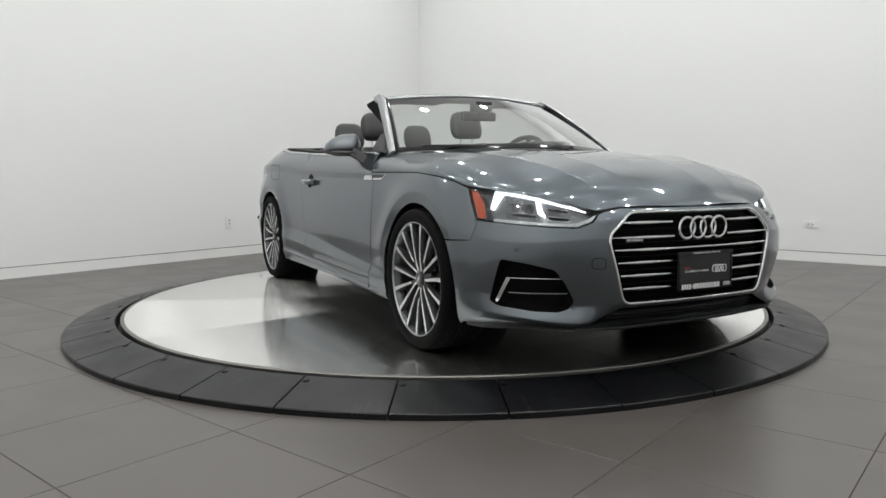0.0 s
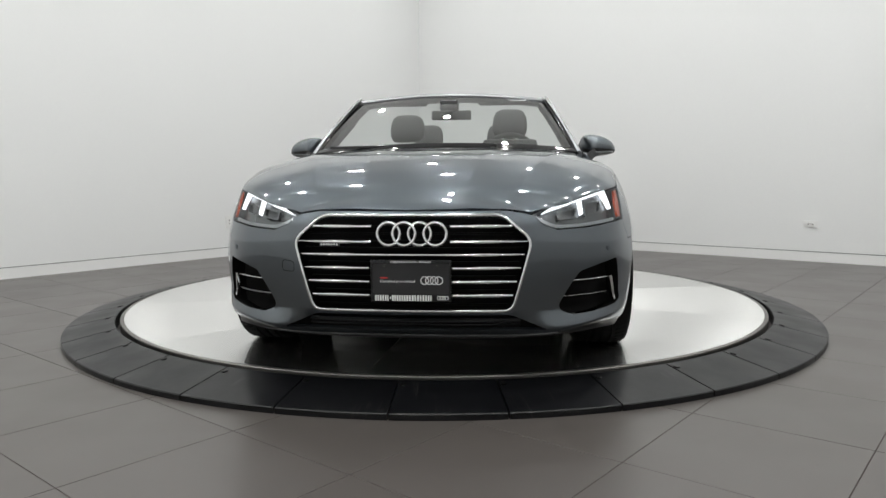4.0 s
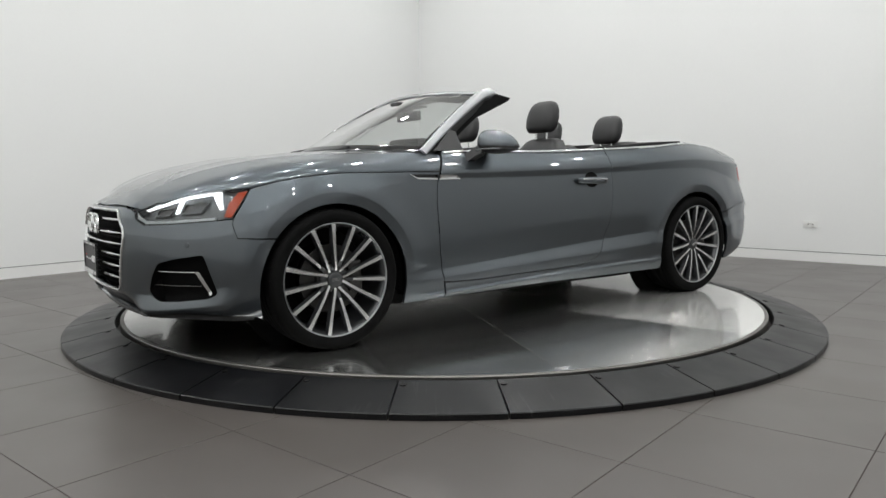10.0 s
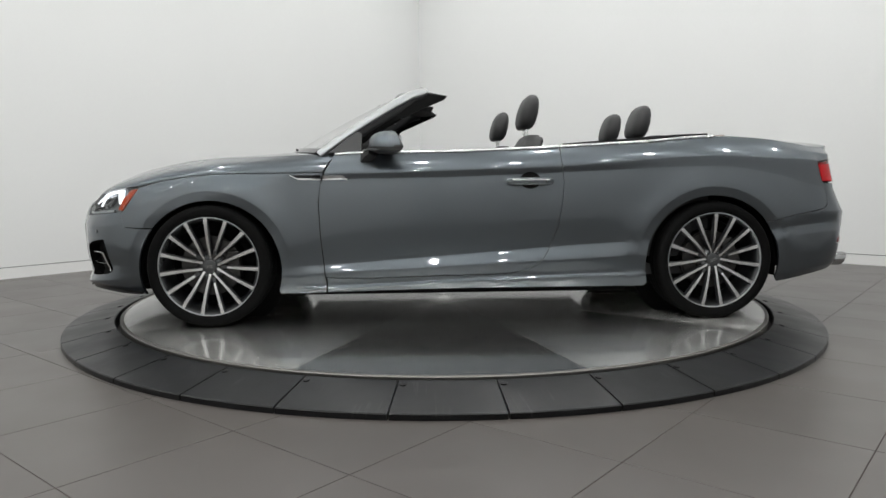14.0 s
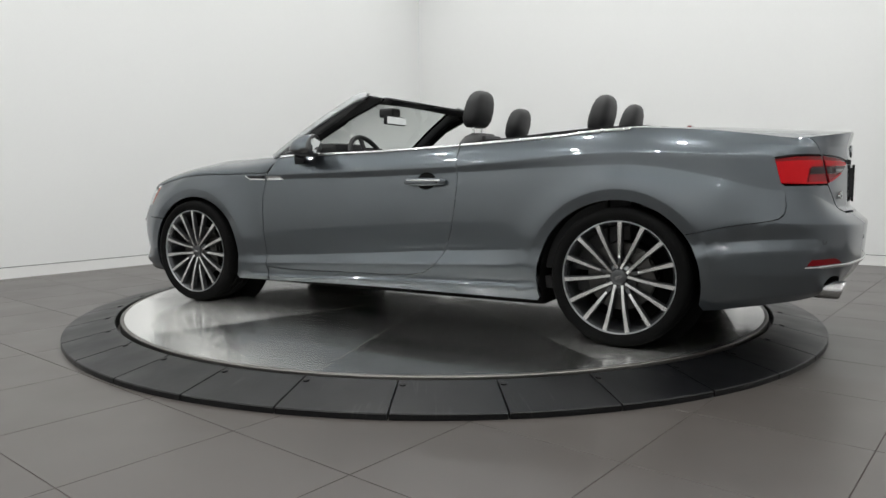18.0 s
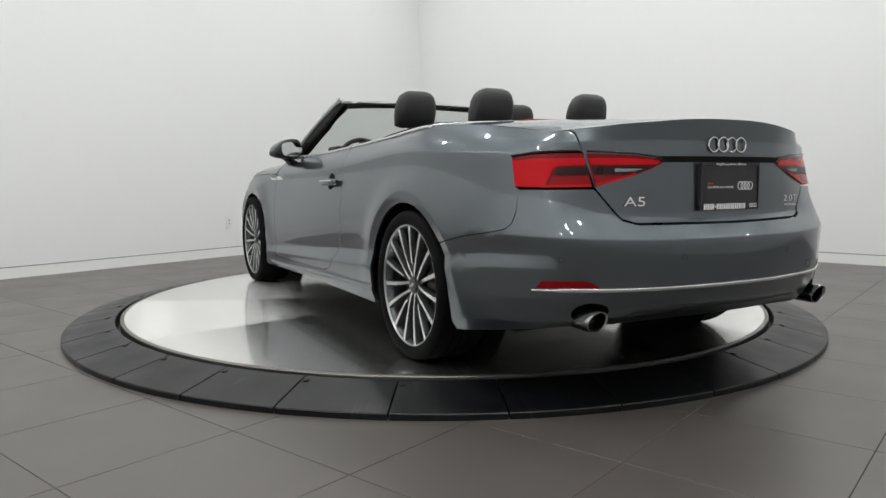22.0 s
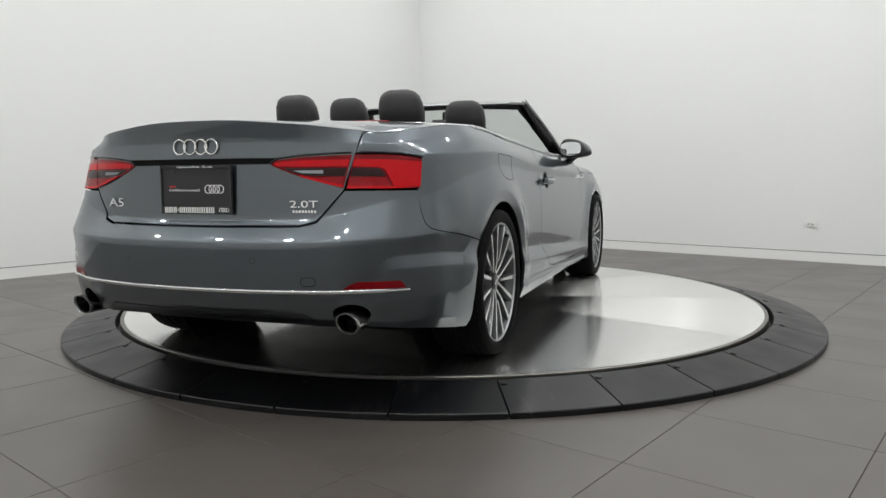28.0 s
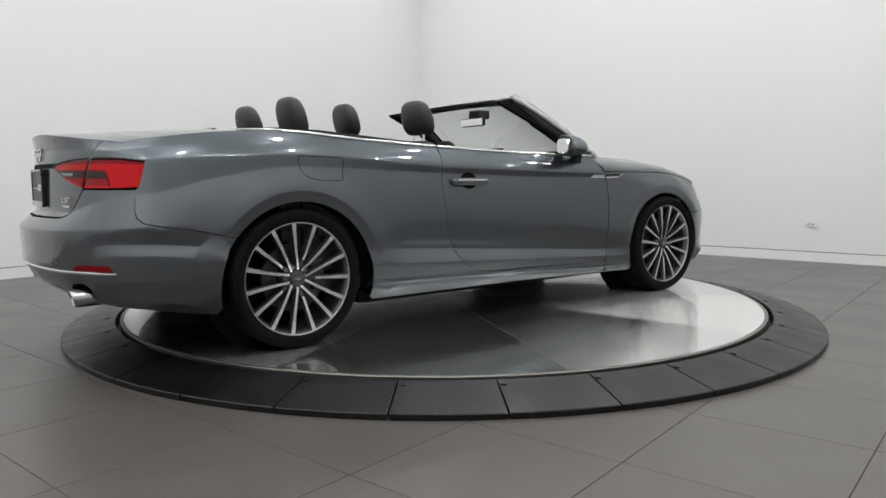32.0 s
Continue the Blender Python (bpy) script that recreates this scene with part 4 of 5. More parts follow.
def spoke_mesh(stations, bright):
    bm = bmesh.new()
    rows = []
    for r, w, y, dep, lean in stations:
        rows.append([bm.verts.new((lean + x, yy, r)) for x, yy in ((-w * 1.05 - .004, y - dep), (-w * 1.05 - .001, y - .006), (-w * .92, y), (w * .92, y), (w * 1.05 + .001, y - .006), (w * 1.05 + .004, y - dep))])
    for a, b in zip(rows, rows[1:]):
        for k in range(6):
            j = (k + 1) % 6
            f = bm.faces.new((a[k], a[j], b[j], b[k]))
            f.material_index = 0 if k == 2 and bright else 1
    bm.faces.new(rows[0]).material_index = 1
    bm.faces.new(rows[-1][::-1]).material_index = 1
    return mesh_of(bm, "spoke", [MACHINED, GUNMETAL], smooth=25)


def torus(bm, R, r, m, n=32, k=8):
    rows = []
    for i in range(n):
        a = 2 * math.pi * i / n
        rows.append([bm.verts.new(m @ Vector(((R + r * math.cos(b)) * math.cos(a), (R + r * math.cos(b)) * math.sin(a), r * math.sin(b)))) for b in [2 * math.pi * j / k for j in range(k)]])
    for i in range(n):
        p, q = rows[i], rows[(i + 1) % n]
        for j in range(k):
            l = (j + 1) % k
            bm.faces.new((p[j], q[j], q[l], p[l]))
    return bm


first = wheel_parts()
WHEEL_AT = [(1.383, .790, 2.5, 1), (-1.383, .775, 23, 1), (1.383, -.790, 60, -1), (-1.383, -.775, 4, -1)]
for i, (x, y, roll, s) in enumerate(WHEEL_AT):
    m = pose(x, y, .3285, 0, roll, 0 if s > 0 else 180)
    if i == 0:
        first.matrix_basis = m
    else:
        copy_thing(first, m)


# ------------------------------------------------------------------ car: nose
def letters(name, text, size, m, material, parent, width=None, depth=0.0008):
    cu = bpy.data.curves.new(name, "FONT")
    cu.body, cu.size, cu.extrude, cu.align_x = text, size, depth, "CENTER"
    ob = bpy.data.objects.new(name, cu)
    scene.collection.objects.link(ob)
    me = bpy.data.meshes.new_from_object(ob.evaluated_get(bpy.context.evaluated_depsgraph_get()))
    bpy.data.objects.remove(ob)
    if width:
        xs = [v.co.x for v in me.vertices]
        k = width / max(max(xs) - min(xs), 1e-6)
        for v in me.vertices:
            v.co.x *= k
    me.materials.append(material)
    o = new(name, me)
    o.parent, o.matrix_basis = parent, m
    return o


FRONT_FACE = Matrix(((0, 0, 1, 0), (1, 0, 0, 0), (0, 1, 0, 0), (0, 0, 0, 1)))
REAR_FACE = Matrix(((0, 0, -1, 0), (-1, 0, 0, 0), (0, 1, 0, 0), (0, 0, 0, 1)))


def ring_badge(name, m, R, r, gap, parent):
    bm = bmesh.new()
    for k in range(4):
        torus(bm, R, r, m @ Matrix.Translation(((k - 1.5) * gap, 0, (k % 2) * r * .5)), 40, 8)
    return part(name, bm, CHROME, parent, "row of four overlapping chrome rings", smooth=True)


def plate(name, m, w, h, parent):
    """A black dealer plate with white print, in its frame; seen along its +z."""
    base = part(name, box(-w / 2, w / 2, -h / 2, h / 2, -.006, .0, .002, m=m), PLATE_BLACK, parent, "black dealer plate with white and red print")
    fr = bmesh.new()
    for a, b, c, d in ((-w / 2, w / 2, h / 2 - .012, h / 2), (-w / 2, w / 2, -h / 2, -h / 2 + .028), (-w / 2, -w / 2 + .007, -h / 2 + .026, h / 2 - .012), (w / 2 - .007, w / 2, -h / 2 + .026, h / 2 - .012)):
        box(a, b, c, d, 0, .004, .0012, bm=fr, m=m)
    part("plate_frame", fr, GLOSS, base, "gloss black plate frame")
    letters("print_line", "Highland Park, Illinois", .0105, m @ Matrix.Translation((0, h / 2 - .0095, .0042)), WHITE_INK, base, w * .5, .0003)
    letters("print_line", "Certified pre-owned", .0135, m @ Matrix.Translation((-w * .165, -.006, .0005)), WHITE_INK, base, w * .43, .0003)
    bars = bmesh.new()
    box(-w * .378, -w * .29, .0085, .0135, .0003, .0008, bm=bars, m=m)
    part("red_print", bars, RED_INK, base)
    bm = bmesh.new()
    for k in range(4):
        torus(bm, .0143, .0016, m @ Matrix.Translation((w * .26 + (k - 1.5) * .0175, .002, .001)), 24, 6)
    part("ring_print", bm, WHITE_INK, base)
    bm = bmesh.new()
    for k in range(4):
        torus(bm, .0068, .0009, m @ Matrix.Translation((w * .395 + (k - 1.5) * .0092, -h / 2 + .015, .0046)), 16, 6)
    part("ring_print", bm, WHITE_INK, base)
    # the dealer's name as upright bars, with a small lozenge between its two words
    bm = bmesh.new()
    z0, z1 = -h / 2 + .0035, -h / 2 + .0245
    x = -w * .445
    for k in (.058, .066, .054, 0, .056, .062, .060, .066, .066, .068, .066, .056):
        k *= w
        if k:
            box(x, x + k * .34, z0, z1, .004, .0047, bm=bm, m=m)
            box(x + k * .52, x + k * .80, z0, z1, .004, .0047, bm=bm, m=m)
        else:
            k = .035 * w
            box(-.003, .003, -.003, .003, .004, .0047, bm=bm, m=m @ Matrix.Translation((x + k * .4, (z0 + z1) / 2, 0)) @ Matrix.Rotation(radians(45), 4, "Z"))
        x += k
    part("print_bars", bm, WHITE_INK, base)
    for s in (-1, 1):
        part("screw", capped([(.0045, 0), (.0045, .002)], 12, m=m @ Matrix.Translation((s * w * .33, h / 2 - .022, .0005))), BRAKE, base)
    return base


def chrome_bar(name, y0, y1, z, parent, h=.0105, t=.016, out=-.016, dz=.0):
    n = max(2, int((y1 - y0) / .03))
    loop = [(at_front(y0 + (y1 - y0) * i / n, z), z + dz * abs(y0 + (y1 - y0) * i / n)) for i in range(n + 1)]
    P, N = skin_path(loop, .05, out=out)
    ws = [h * (1.35 if .24 < abs(p[1]) < .33 else 1.0) * (0.6 if abs(p[1]) > .40 else 1) for p in P]
    sweep(name, P, N, ws, t, CHROME, parent)


def nose():
    g = front_loop(GRILLE)
    grille = sheet("grille", [shrink(g, -.006)], lambda u, z: skin(u, z, -.055), UNDER, car, .03, gap=0, depth=0, label="black grille with chrome bars and chrome surround")
    P, N = skin_path(rounded(g, .035, 6), .02, closed=True, out=-.004)
    sweep("grille_surround", P, N, .0115, .012, CHROME, grille, closed=True)
    ymax = lambda z: float(np.interp(z, [.297, .561, .652], [.380, .452, .345])) - .012
    for z in (.612, .556):
        for a, b in ((-ymax(z), -.150), (.150, ymax(z))):
            chrome_bar("slat", a, b, z, grille)
    chrome_bar("slat", -ymax(.508), ymax(.508), .508, grille)
    for z in (.458, .407, .355):
        for a, b in ((-ymax(z), -.158), (.158, ymax(z))):
            chrome_bar("slat", a, b, z, grille)
    for i in range(12):
        z = .315 + .027 * i
        y = ymax(z)
        loop = [(at_front(-y, z), z), (at_front(-y * .5, z), z), (0, z), (at_front(y * .5, z), z), (at_front(y, z), z)]
        P, N = skin_path(loop, .06, out=-.045)
        sweep("grille_fin", P, N, .006, .014, UNDER, grille)
    ring_badge("ring_badge", Matrix.Translation((2.238, .006, .587)) @ FRONT_FACE, .0425, .0062, .0585, grille)
    # small script badge as plain bars
    bm = bmesh.new()
    m = Matrix.Translation((2.196, -.318, .545)) @ Matrix.Rotation(radians(-9), 4, "Z") @ FRONT_FACE
    box(-.042, .042, -.009, .009, -.004, 0, .002, bm=bm, m=m)
    part("script_badge", bm, LAMP_DARK, grille)
    bm = bmesh.new()
    for i in range(7):
        box(-.036 + i * .0105, -.029 + i * .0105, -.0045, .0045, 0, .0012, bm=bm, m=m)
    part("script_bars", bm, SATIN, grille)
    plate("front_plate", Matrix.Translation((2.262, .004, .414)) @ FRONT_FACE, .302, .156, car)
    # lower mouth, black lip and fins
    mouth = sheet("lower_mouth", [front_loop([(-.385, .284), (.385, .284), (.535, .206), (-.535, .206)])], lambda u, z: skin(u, z, -.05), GLOSS, car, .04, gap=0, depth=0)
    for z in (.222, .238, .254):
        P, N = skin_path([(at_front(-.42, z), z), (at_front(-.2, z), z), (0, z), (at_front(.2, z), z), (at_front(.42, z), z)], .05, out=-.035)
        sweep("grille_fin", P, N, .005, .018, BLACK, mouth)
    q = [(at_front(y, .21), float(LEVEL_Z(abs(at_front(y, .21)))[0]) + .002) for y in np.linspace(-.56, .56, 61)]
    P, N = skin_path(q, .05, out=-.010)
    sweep("front_lip", P, N, [.020 - .012 * abs(i / 30 - 1) ** 3 if len(P) == 61 else .018 for i in range(len(P))], .014, BLACK, car, label="black lower lip")
    # black air deflector under the corners, towards the wheels
    for s in (1, -1):
        top = bottom(at_side(1.765, .2), at_front(.52, .21), 16, -.001)
        low = [(u, z - .005 - .022 * math.sin(math.pi * min(1, .12 + .88 * i / 16)) ** .8) for i, (u, z) in enumerate(top)]
        sheet("lip_end", [[(s * u, z) for u, z in top + low[::-1]]], lambda u, z: skin(u, z, -.006), BLACK, car, .02, gap=0, depth=.02)
    # side intakes
    for s in (1, -1):
        lp = [(s * u, z) for u, z in front_loop(INTAKE)]
        it = sheet("air_intake", [shrink(lp, -.008)], lambda u, z: skin(u, z, -.055), UNDER, car, .03, gap=0, depth=0)
        wall = rounded(lp, .014)
        P0, N0 = skin_path(wall, .02, closed=True, out=-.001)
        bm = bmesh.new()
        ra = [bm.verts.new(p) for p in P0]
        rb = [bm.verts.new(Vector(p) - Vector(n) * .06) for p, n in zip(P0, N0)]
        for i in range(len(ra)):
            j = (i + 1) % len(ra)
            bm.faces.new((ra[i], ra[j], rb[j], rb[i]))
        part("intake_wall", bm, UNDER, it)
        blade = [(at_front(.770, .402), .402), (at_front(.782, .402), .402), (at_front(.804, .308), .308), (at_front(.803, .300), .300), (at_front(.799, .299), .299)]
        sheet("chrome_blade", [[(s * u, z) for u, z in blade]], lambda u, z: skin(u, z, -.004), CHROME, it, .02, gap=0, depth=.012)
        for z, y0, dz in ((.398, .615, 0), (.338, .585, 0)):
            loop = [(s * at_front(y, z), z) for y in np.linspace(y0, .775, 9)]
            P, N = skin_path(loop, .05, out=-.022)
            sweep("intake_bar", P, N, .006 if z > .36 else .003, .006, CHROME if z > .36 else SATIN, it)
        part("parking_sensor", capped([(.0105, -.004), (.0105, .0025), (.008, .003)], 20, m=Matrix.Translation(skin([at_front(.757, .516)], [.516])[0] * [1, s, 1]) @ Vector((1, s * .9, 0)).to_track_quat("Z", "Y").to_matrix().to_4x4()), PAINT, BUMPER, smooth=40)
    outline_groove("tow_cover", [(at_front(-.460, .478), .478), (at_front(-.512, .482), .482), (at_front(-.512, .440), .440), (at_front(-.460, .437), .437)], BUMPER)
    return grille


def outline_groove(name, loop, parent, flip=False, w=.0022):
    P, N = skin_path(rounded(loop, .015), .02, closed=True, out=.0002, flip=flip)
    return sweep(name, P, N, w, .0006, UNDER, parent, closed=True, round_=False)


def headlight(flip):
    s = -1 if flip else 1
    body = sheet("headlight", [shrink(HEADLIGHT, .002)], lambda u, z: skin(u, z, -.045), LAMP_DARK, car, .02, gap=0, depth=0, flip=flip, label="slim lit headlight under a clear lens")
    P0, N0 = skin_path(rounded(HEADLIGHT, .008), .02, closed=True, out=-.002, flip=flip)
    bm = bmesh.new()
    ra, rb = [bm.verts.new(p) for p in P0], [bm.verts.new(Vector(p) - Vector(n) * .046) for p, n in zip(P0, N0)]
    for i in range(len(ra)):
        j = (i + 1) % len(ra)
        bm.faces.new((ra[i], ra[j], rb[j], rb[i]))
    part("lamp_bezel", bm, LAMP_DARK, body)
    sheet("lamp_lens", [HEADLIGHT], skin, CLEAR, body, .02, gap=.0025, depth=0, flip=flip, label="clear lamp lens").visible_shadow = False
    # light guides: along the top, two uprights, and the silver lower edge
    F = lambda pts: [(at_front(y, z), z) for y, z in pts]
    bars = [F([(.478, .650), (.549, .683), (.645, .713)]) + side_loop([(1.915, .736), (1.866, .741), (1.870, .731), (1.915, .725)]) + F([(.65, .703), (.556, .674)]),
            F([(.651, .704), (.665, .706), (.671, .652), (.661, .646)]),
            side_loop([(1.902, .735), (1.866, .739), (1.872, .668), (1.886, .664)])]
    for b in bars:
        sheet("light_guide", [b], lambda u, z: skin(u, z, -.022), DAYLIGHT_BAR, body, .02, gap=0, depth=.012, flip=flip, label="glowing white light guide")
    sheet("lower_bezel", [F([(.468, .649), (.505, .630), (.553, .613), (.65, .615), (.800, .631), (.805, .619), (.65, .604), (.553, .600), (.497, .621)])], lambda u, z: skin(u, z, -.012), LAMP_SILVER, body, .02, gap=0, depth=.012, flip=flip)
    # two reflector modules, each a frame round a dark panel
    for y0, y1, z0, z1 in ((.565, .640, .630, .676), (.682, .752, .642, .698)):
        tray = F([(y0, z0), (y1, z0 + .008), (y1 + .004, z1), (y0 - .004, z1 - .010)])
        sheet("reflector_tray", [tray, shrink(tray, .007)], lambda u, z: skin(u, z, -.026), LAMP_DARK, body, .02, gap=0, depth=.016, flip=flip)
        sheet("reflector_panel", [shrink(tray, .006)], lambda u, z: skin(u, z, -.036), LAMP_DEEP, body, .02, gap=0, depth=.004, flip=flip)
    amb = [(at_side(1.846, .630), .630), (at_side(1.872, .633), .633), (at_side(1.846, .690), .690), (at_side(1.802, .736), .736), (at_side(1.766, .742), .742)]
    sheet("side_marker", [amb], lambda u, z: skin(u, z, -.006), AMBER, body, .02, gap=0, depth=.01, flip=flip, label="amber side marker")


nose()
for flip in (False, True):
    headlight(flip)


# ------------------------------------------------------------------ car: flanks
def flank(flip):
    s = -1 if flip else 1
    door = DOORS[1 if flip else 0]
    # vent trim behind the front wheel
    proud = lambda u, z: skin(u, z, .003)
    sheet("vent_trim", [side_loop([(.955, .812), (.946, .812), (.912, .7955), (.786, .7935), (.786, .785), (.905, .787)])], proud, CHROME, car, .02, gap=0, depth=.006, flip=flip, label="chrome wing vent trim")
    sheet("vent_slot", [side_loop([(.943, .811), (.911, .7965), (.786, .7945), (.786, .811)])], lambda u, z: skin(u, z, .0012), GLOSS, car, .02, gap=0, depth=0, flip=flip)
    sheet("vent_trim", [side_loop([(.774, .785), (.774, .809), (.668, .809), (.640, .787)])], proud, CHROME, door, .02, gap=0, depth=.006, flip=flip)
    # handle over a flat black oval that paints the shade of its recess
    cup = [(at_side(-.349 + .058 * math.cos(a), .777 + .046 * math.sin(a)), .777 + .046 * math.sin(a)) for a in np.linspace(0, 2 * math.pi, 20, endpoint=False)]
    sheet("handle_cup_shade", [cup], lambda u, z: skin(u, z, .0012), UNDER, door, .02, gap=0, depth=0, flip=flip)
    xs = np.linspace(-.226, -.468, 14)
    P, N = [], []
    for i, x in enumerate(xs):
        t = i / 13
        p = skin([at_side(x, .773)], [.773], .010 + .020 * abs(math.sin(math.pi * t)) ** .35)[0]
        P.append(p * [1, s, 1]), N.append((0, s, 0))
    sweep("door_handle", P, N, [.026 + .014 * abs(math.sin(math.pi * i / 13)) ** .3 for i in range(14)], .016, PAINT, door, lift=-.004)
    sweep("handle_strip", [Vector(p) + Vector((0, s * .0122, .008)) for p in P[1:-1]], N[1:-1], .008, .0014, SATIN, door)
    part("lock_cover", capped([(.006, 0), (.006, .003)], 14, "y", m=Matrix.Translation(Vector(P[11]) + Vector((0, s * .011, -.002)))), GLOSS, door)
    # chrome along the top of door and quarter
    for a, b, owner in ((.712, -.515, door), (-.527, -1.40, car)):
        q = [(at_side(x, .95), float(LEVEL_Z(at_side(x, .95))[9]) - .006) for x in np.linspace(a, b, 40)]
        P, N = skin_path(q, .08, flip=flip)
        N = [(0, s * .8, .6)] * len(P)
        sweep("belt_trim", P, N, .016, .009, SATIN, owner, label="bright belt line trim")
    # black inner door top
    P = [skin([at_side(x, .95)], [float(LEVEL_Z(at_side(x, .95))[9])], -.028)[0] * [1, s, 1] for x in np.linspace(.70, -.52, 24)]
    sweep("door_top", P, [(0, 0, 1)] * 24, .062, .010, TRIM, door, lift=-.016)
    bm = box(-.52, .70, .765, .785, .34, .94)
    if flip:
        bmesh.ops.scale(bm, vec=(1, -1, 1), verts=bm.verts)
    part("door_card", bm, TRIM, door)


def mirror(flip):
    s = -1 if flip else 1
    bm = bmesh.new()
    # shell lofted across: tall at the stem, falling to a low blunt tip
    rows = []
    n, k = 18, 24
    top_z = Smooth([0, .06, .2, .45, .7, .88, .96, 1], [1.000, 1.030, 1.048, 1.046, 1.028, 1.003, .985, .966])
    low_z = Smooth([0, .1, .3, .6, .85, .96, 1], [.952, .932, .920, .921, .930, .938, .950])
    deep = Smooth([0, .08, .3, .6, .85, .95, 1], [.065, .10, .126, .124, .095, .065, .035])
    for i in range(n + 1):
        t = i / n
        y = .805 + .212 * t
        zt, zl, hx = float(top_z(t)), float(low_z(t)), float(deep(t))
        zc = .955 + .012 * (1 - t)
        row = []
        for j in range(k):
            a = 2 * math.pi * j / k
            cx, cz = math.cos(a), math.sin(a)
            x = .425 + .005 * t + (hx * max(cx, 0) ** .8 if cx > 0 else .018 * cx)
            row.append(bm.verts.new((x, s * y, zc + math.copysign(abs(cz) ** .8, cz) * ((zt - zc) if cz > 0 else (zc - zl)))))
        rows.append(row)
    for a, b in zip(rows, rows[1:]):
        for j in range(k):
            l = (j + 1) % k
            f = bm.faces.new((a[j], a[l], b[l], b[j]))
    bm.faces.new(rows[0])
    bm.faces.new(rows[-1][::-1])
    for f in bm.faces:
        c = f.calc_center_median()
        f.material_index = 1 if c.z < .958 or c.x < .43 else 0
    swing = Matrix.Translation((.46, s * .80, 0)) @ Matrix.Rotation(radians(s * 20), 4, "Z") @ Matrix.Translation((-.46, -s * .80, 0))
    bm.transform(swing)
    shell = part("wing_mirror", bm, [PAINT, BLACK], DOORS[1 if flip else 0], "grey wing mirror with black underside", smooth=50)
    bm = bmesh.new()
    vs = [bm.verts.new((.4035 + .012 * math.cos(a) * 0, s * (.895 + .078 * math.copysign(abs(math.cos(a)) ** .7, math.cos(a))), .981 + .045 * math.copysign(abs(math.sin(a)) ** .7, math.sin(a)))) for a in np.linspace(0, 2 * math.pi, 28, endpoint=False)]
    f = bm.faces.new(vs)
    r = bmesh.ops.extrude_face_region(bm, geom=[f])
    bmesh.ops.translate(bm, verts=[v for v in r["geom"] if isinstance(v, bmesh.types.BMVert)], vec=(.01, 0, 0))
    bm.transform(swing)
    part("mirror_glass", bm, MIRROR, shell)
    sweep("mirror_stem", [(.56, s * .79, .872), (.545, s * .815, .890), (.52, s * .845, .918), (.50, s * .87, .935)], [(-1, 0, 0)] * 4, [.05, .045, .045, .05], .06, BLACK, shell, lift=-.03)
    P, N = [(.445 + .0, s * y, .936 + .008 * (y - .8) / .18) for y in np.linspace(.82, .97, 8)], [(1, 0, 0)] * 8
    sweep("indicator_strip", [swing @ Vector((x + .145 * math.sin(math.pi * (i + 1) / 9) ** .5, y, z)) for i, (x, y, z) in enumerate(P)], N, .007, .004, LAMP_DARK, shell)
    # black triangle at the foot of the pillar
    bm = bmesh.new()
    tri = [(.745, .782, .935), (.570, .795, .935), (.568, .727, 1.040), (.600, .716, 1.050)]
    a = [bm.verts.new((x, s * y, z)) for x, y, z in tri]
    b = [bm.verts.new((x, s * (y - .02), z)) for x, y, z in tri]
    bm.faces.new(a), bm.faces.new(b[::-1])
    for i in range(4):
        bm.faces.new((a[i], b[i], b[(i + 1) % 4], a[(i + 1) % 4]))
    part("mirror_base", bm, BLACK, DOORS[1 if flip else 0])


for flip in (False, True):
    flank(flip)
    mirror(flip)
outline_groove("fuel_flap", side_loop([(-1.13, .892), (-1.37, .900), (-1.36, .83), (-1.32, .796), (-1.25, .784), (-1.14, .784)]), car, True, .0028)


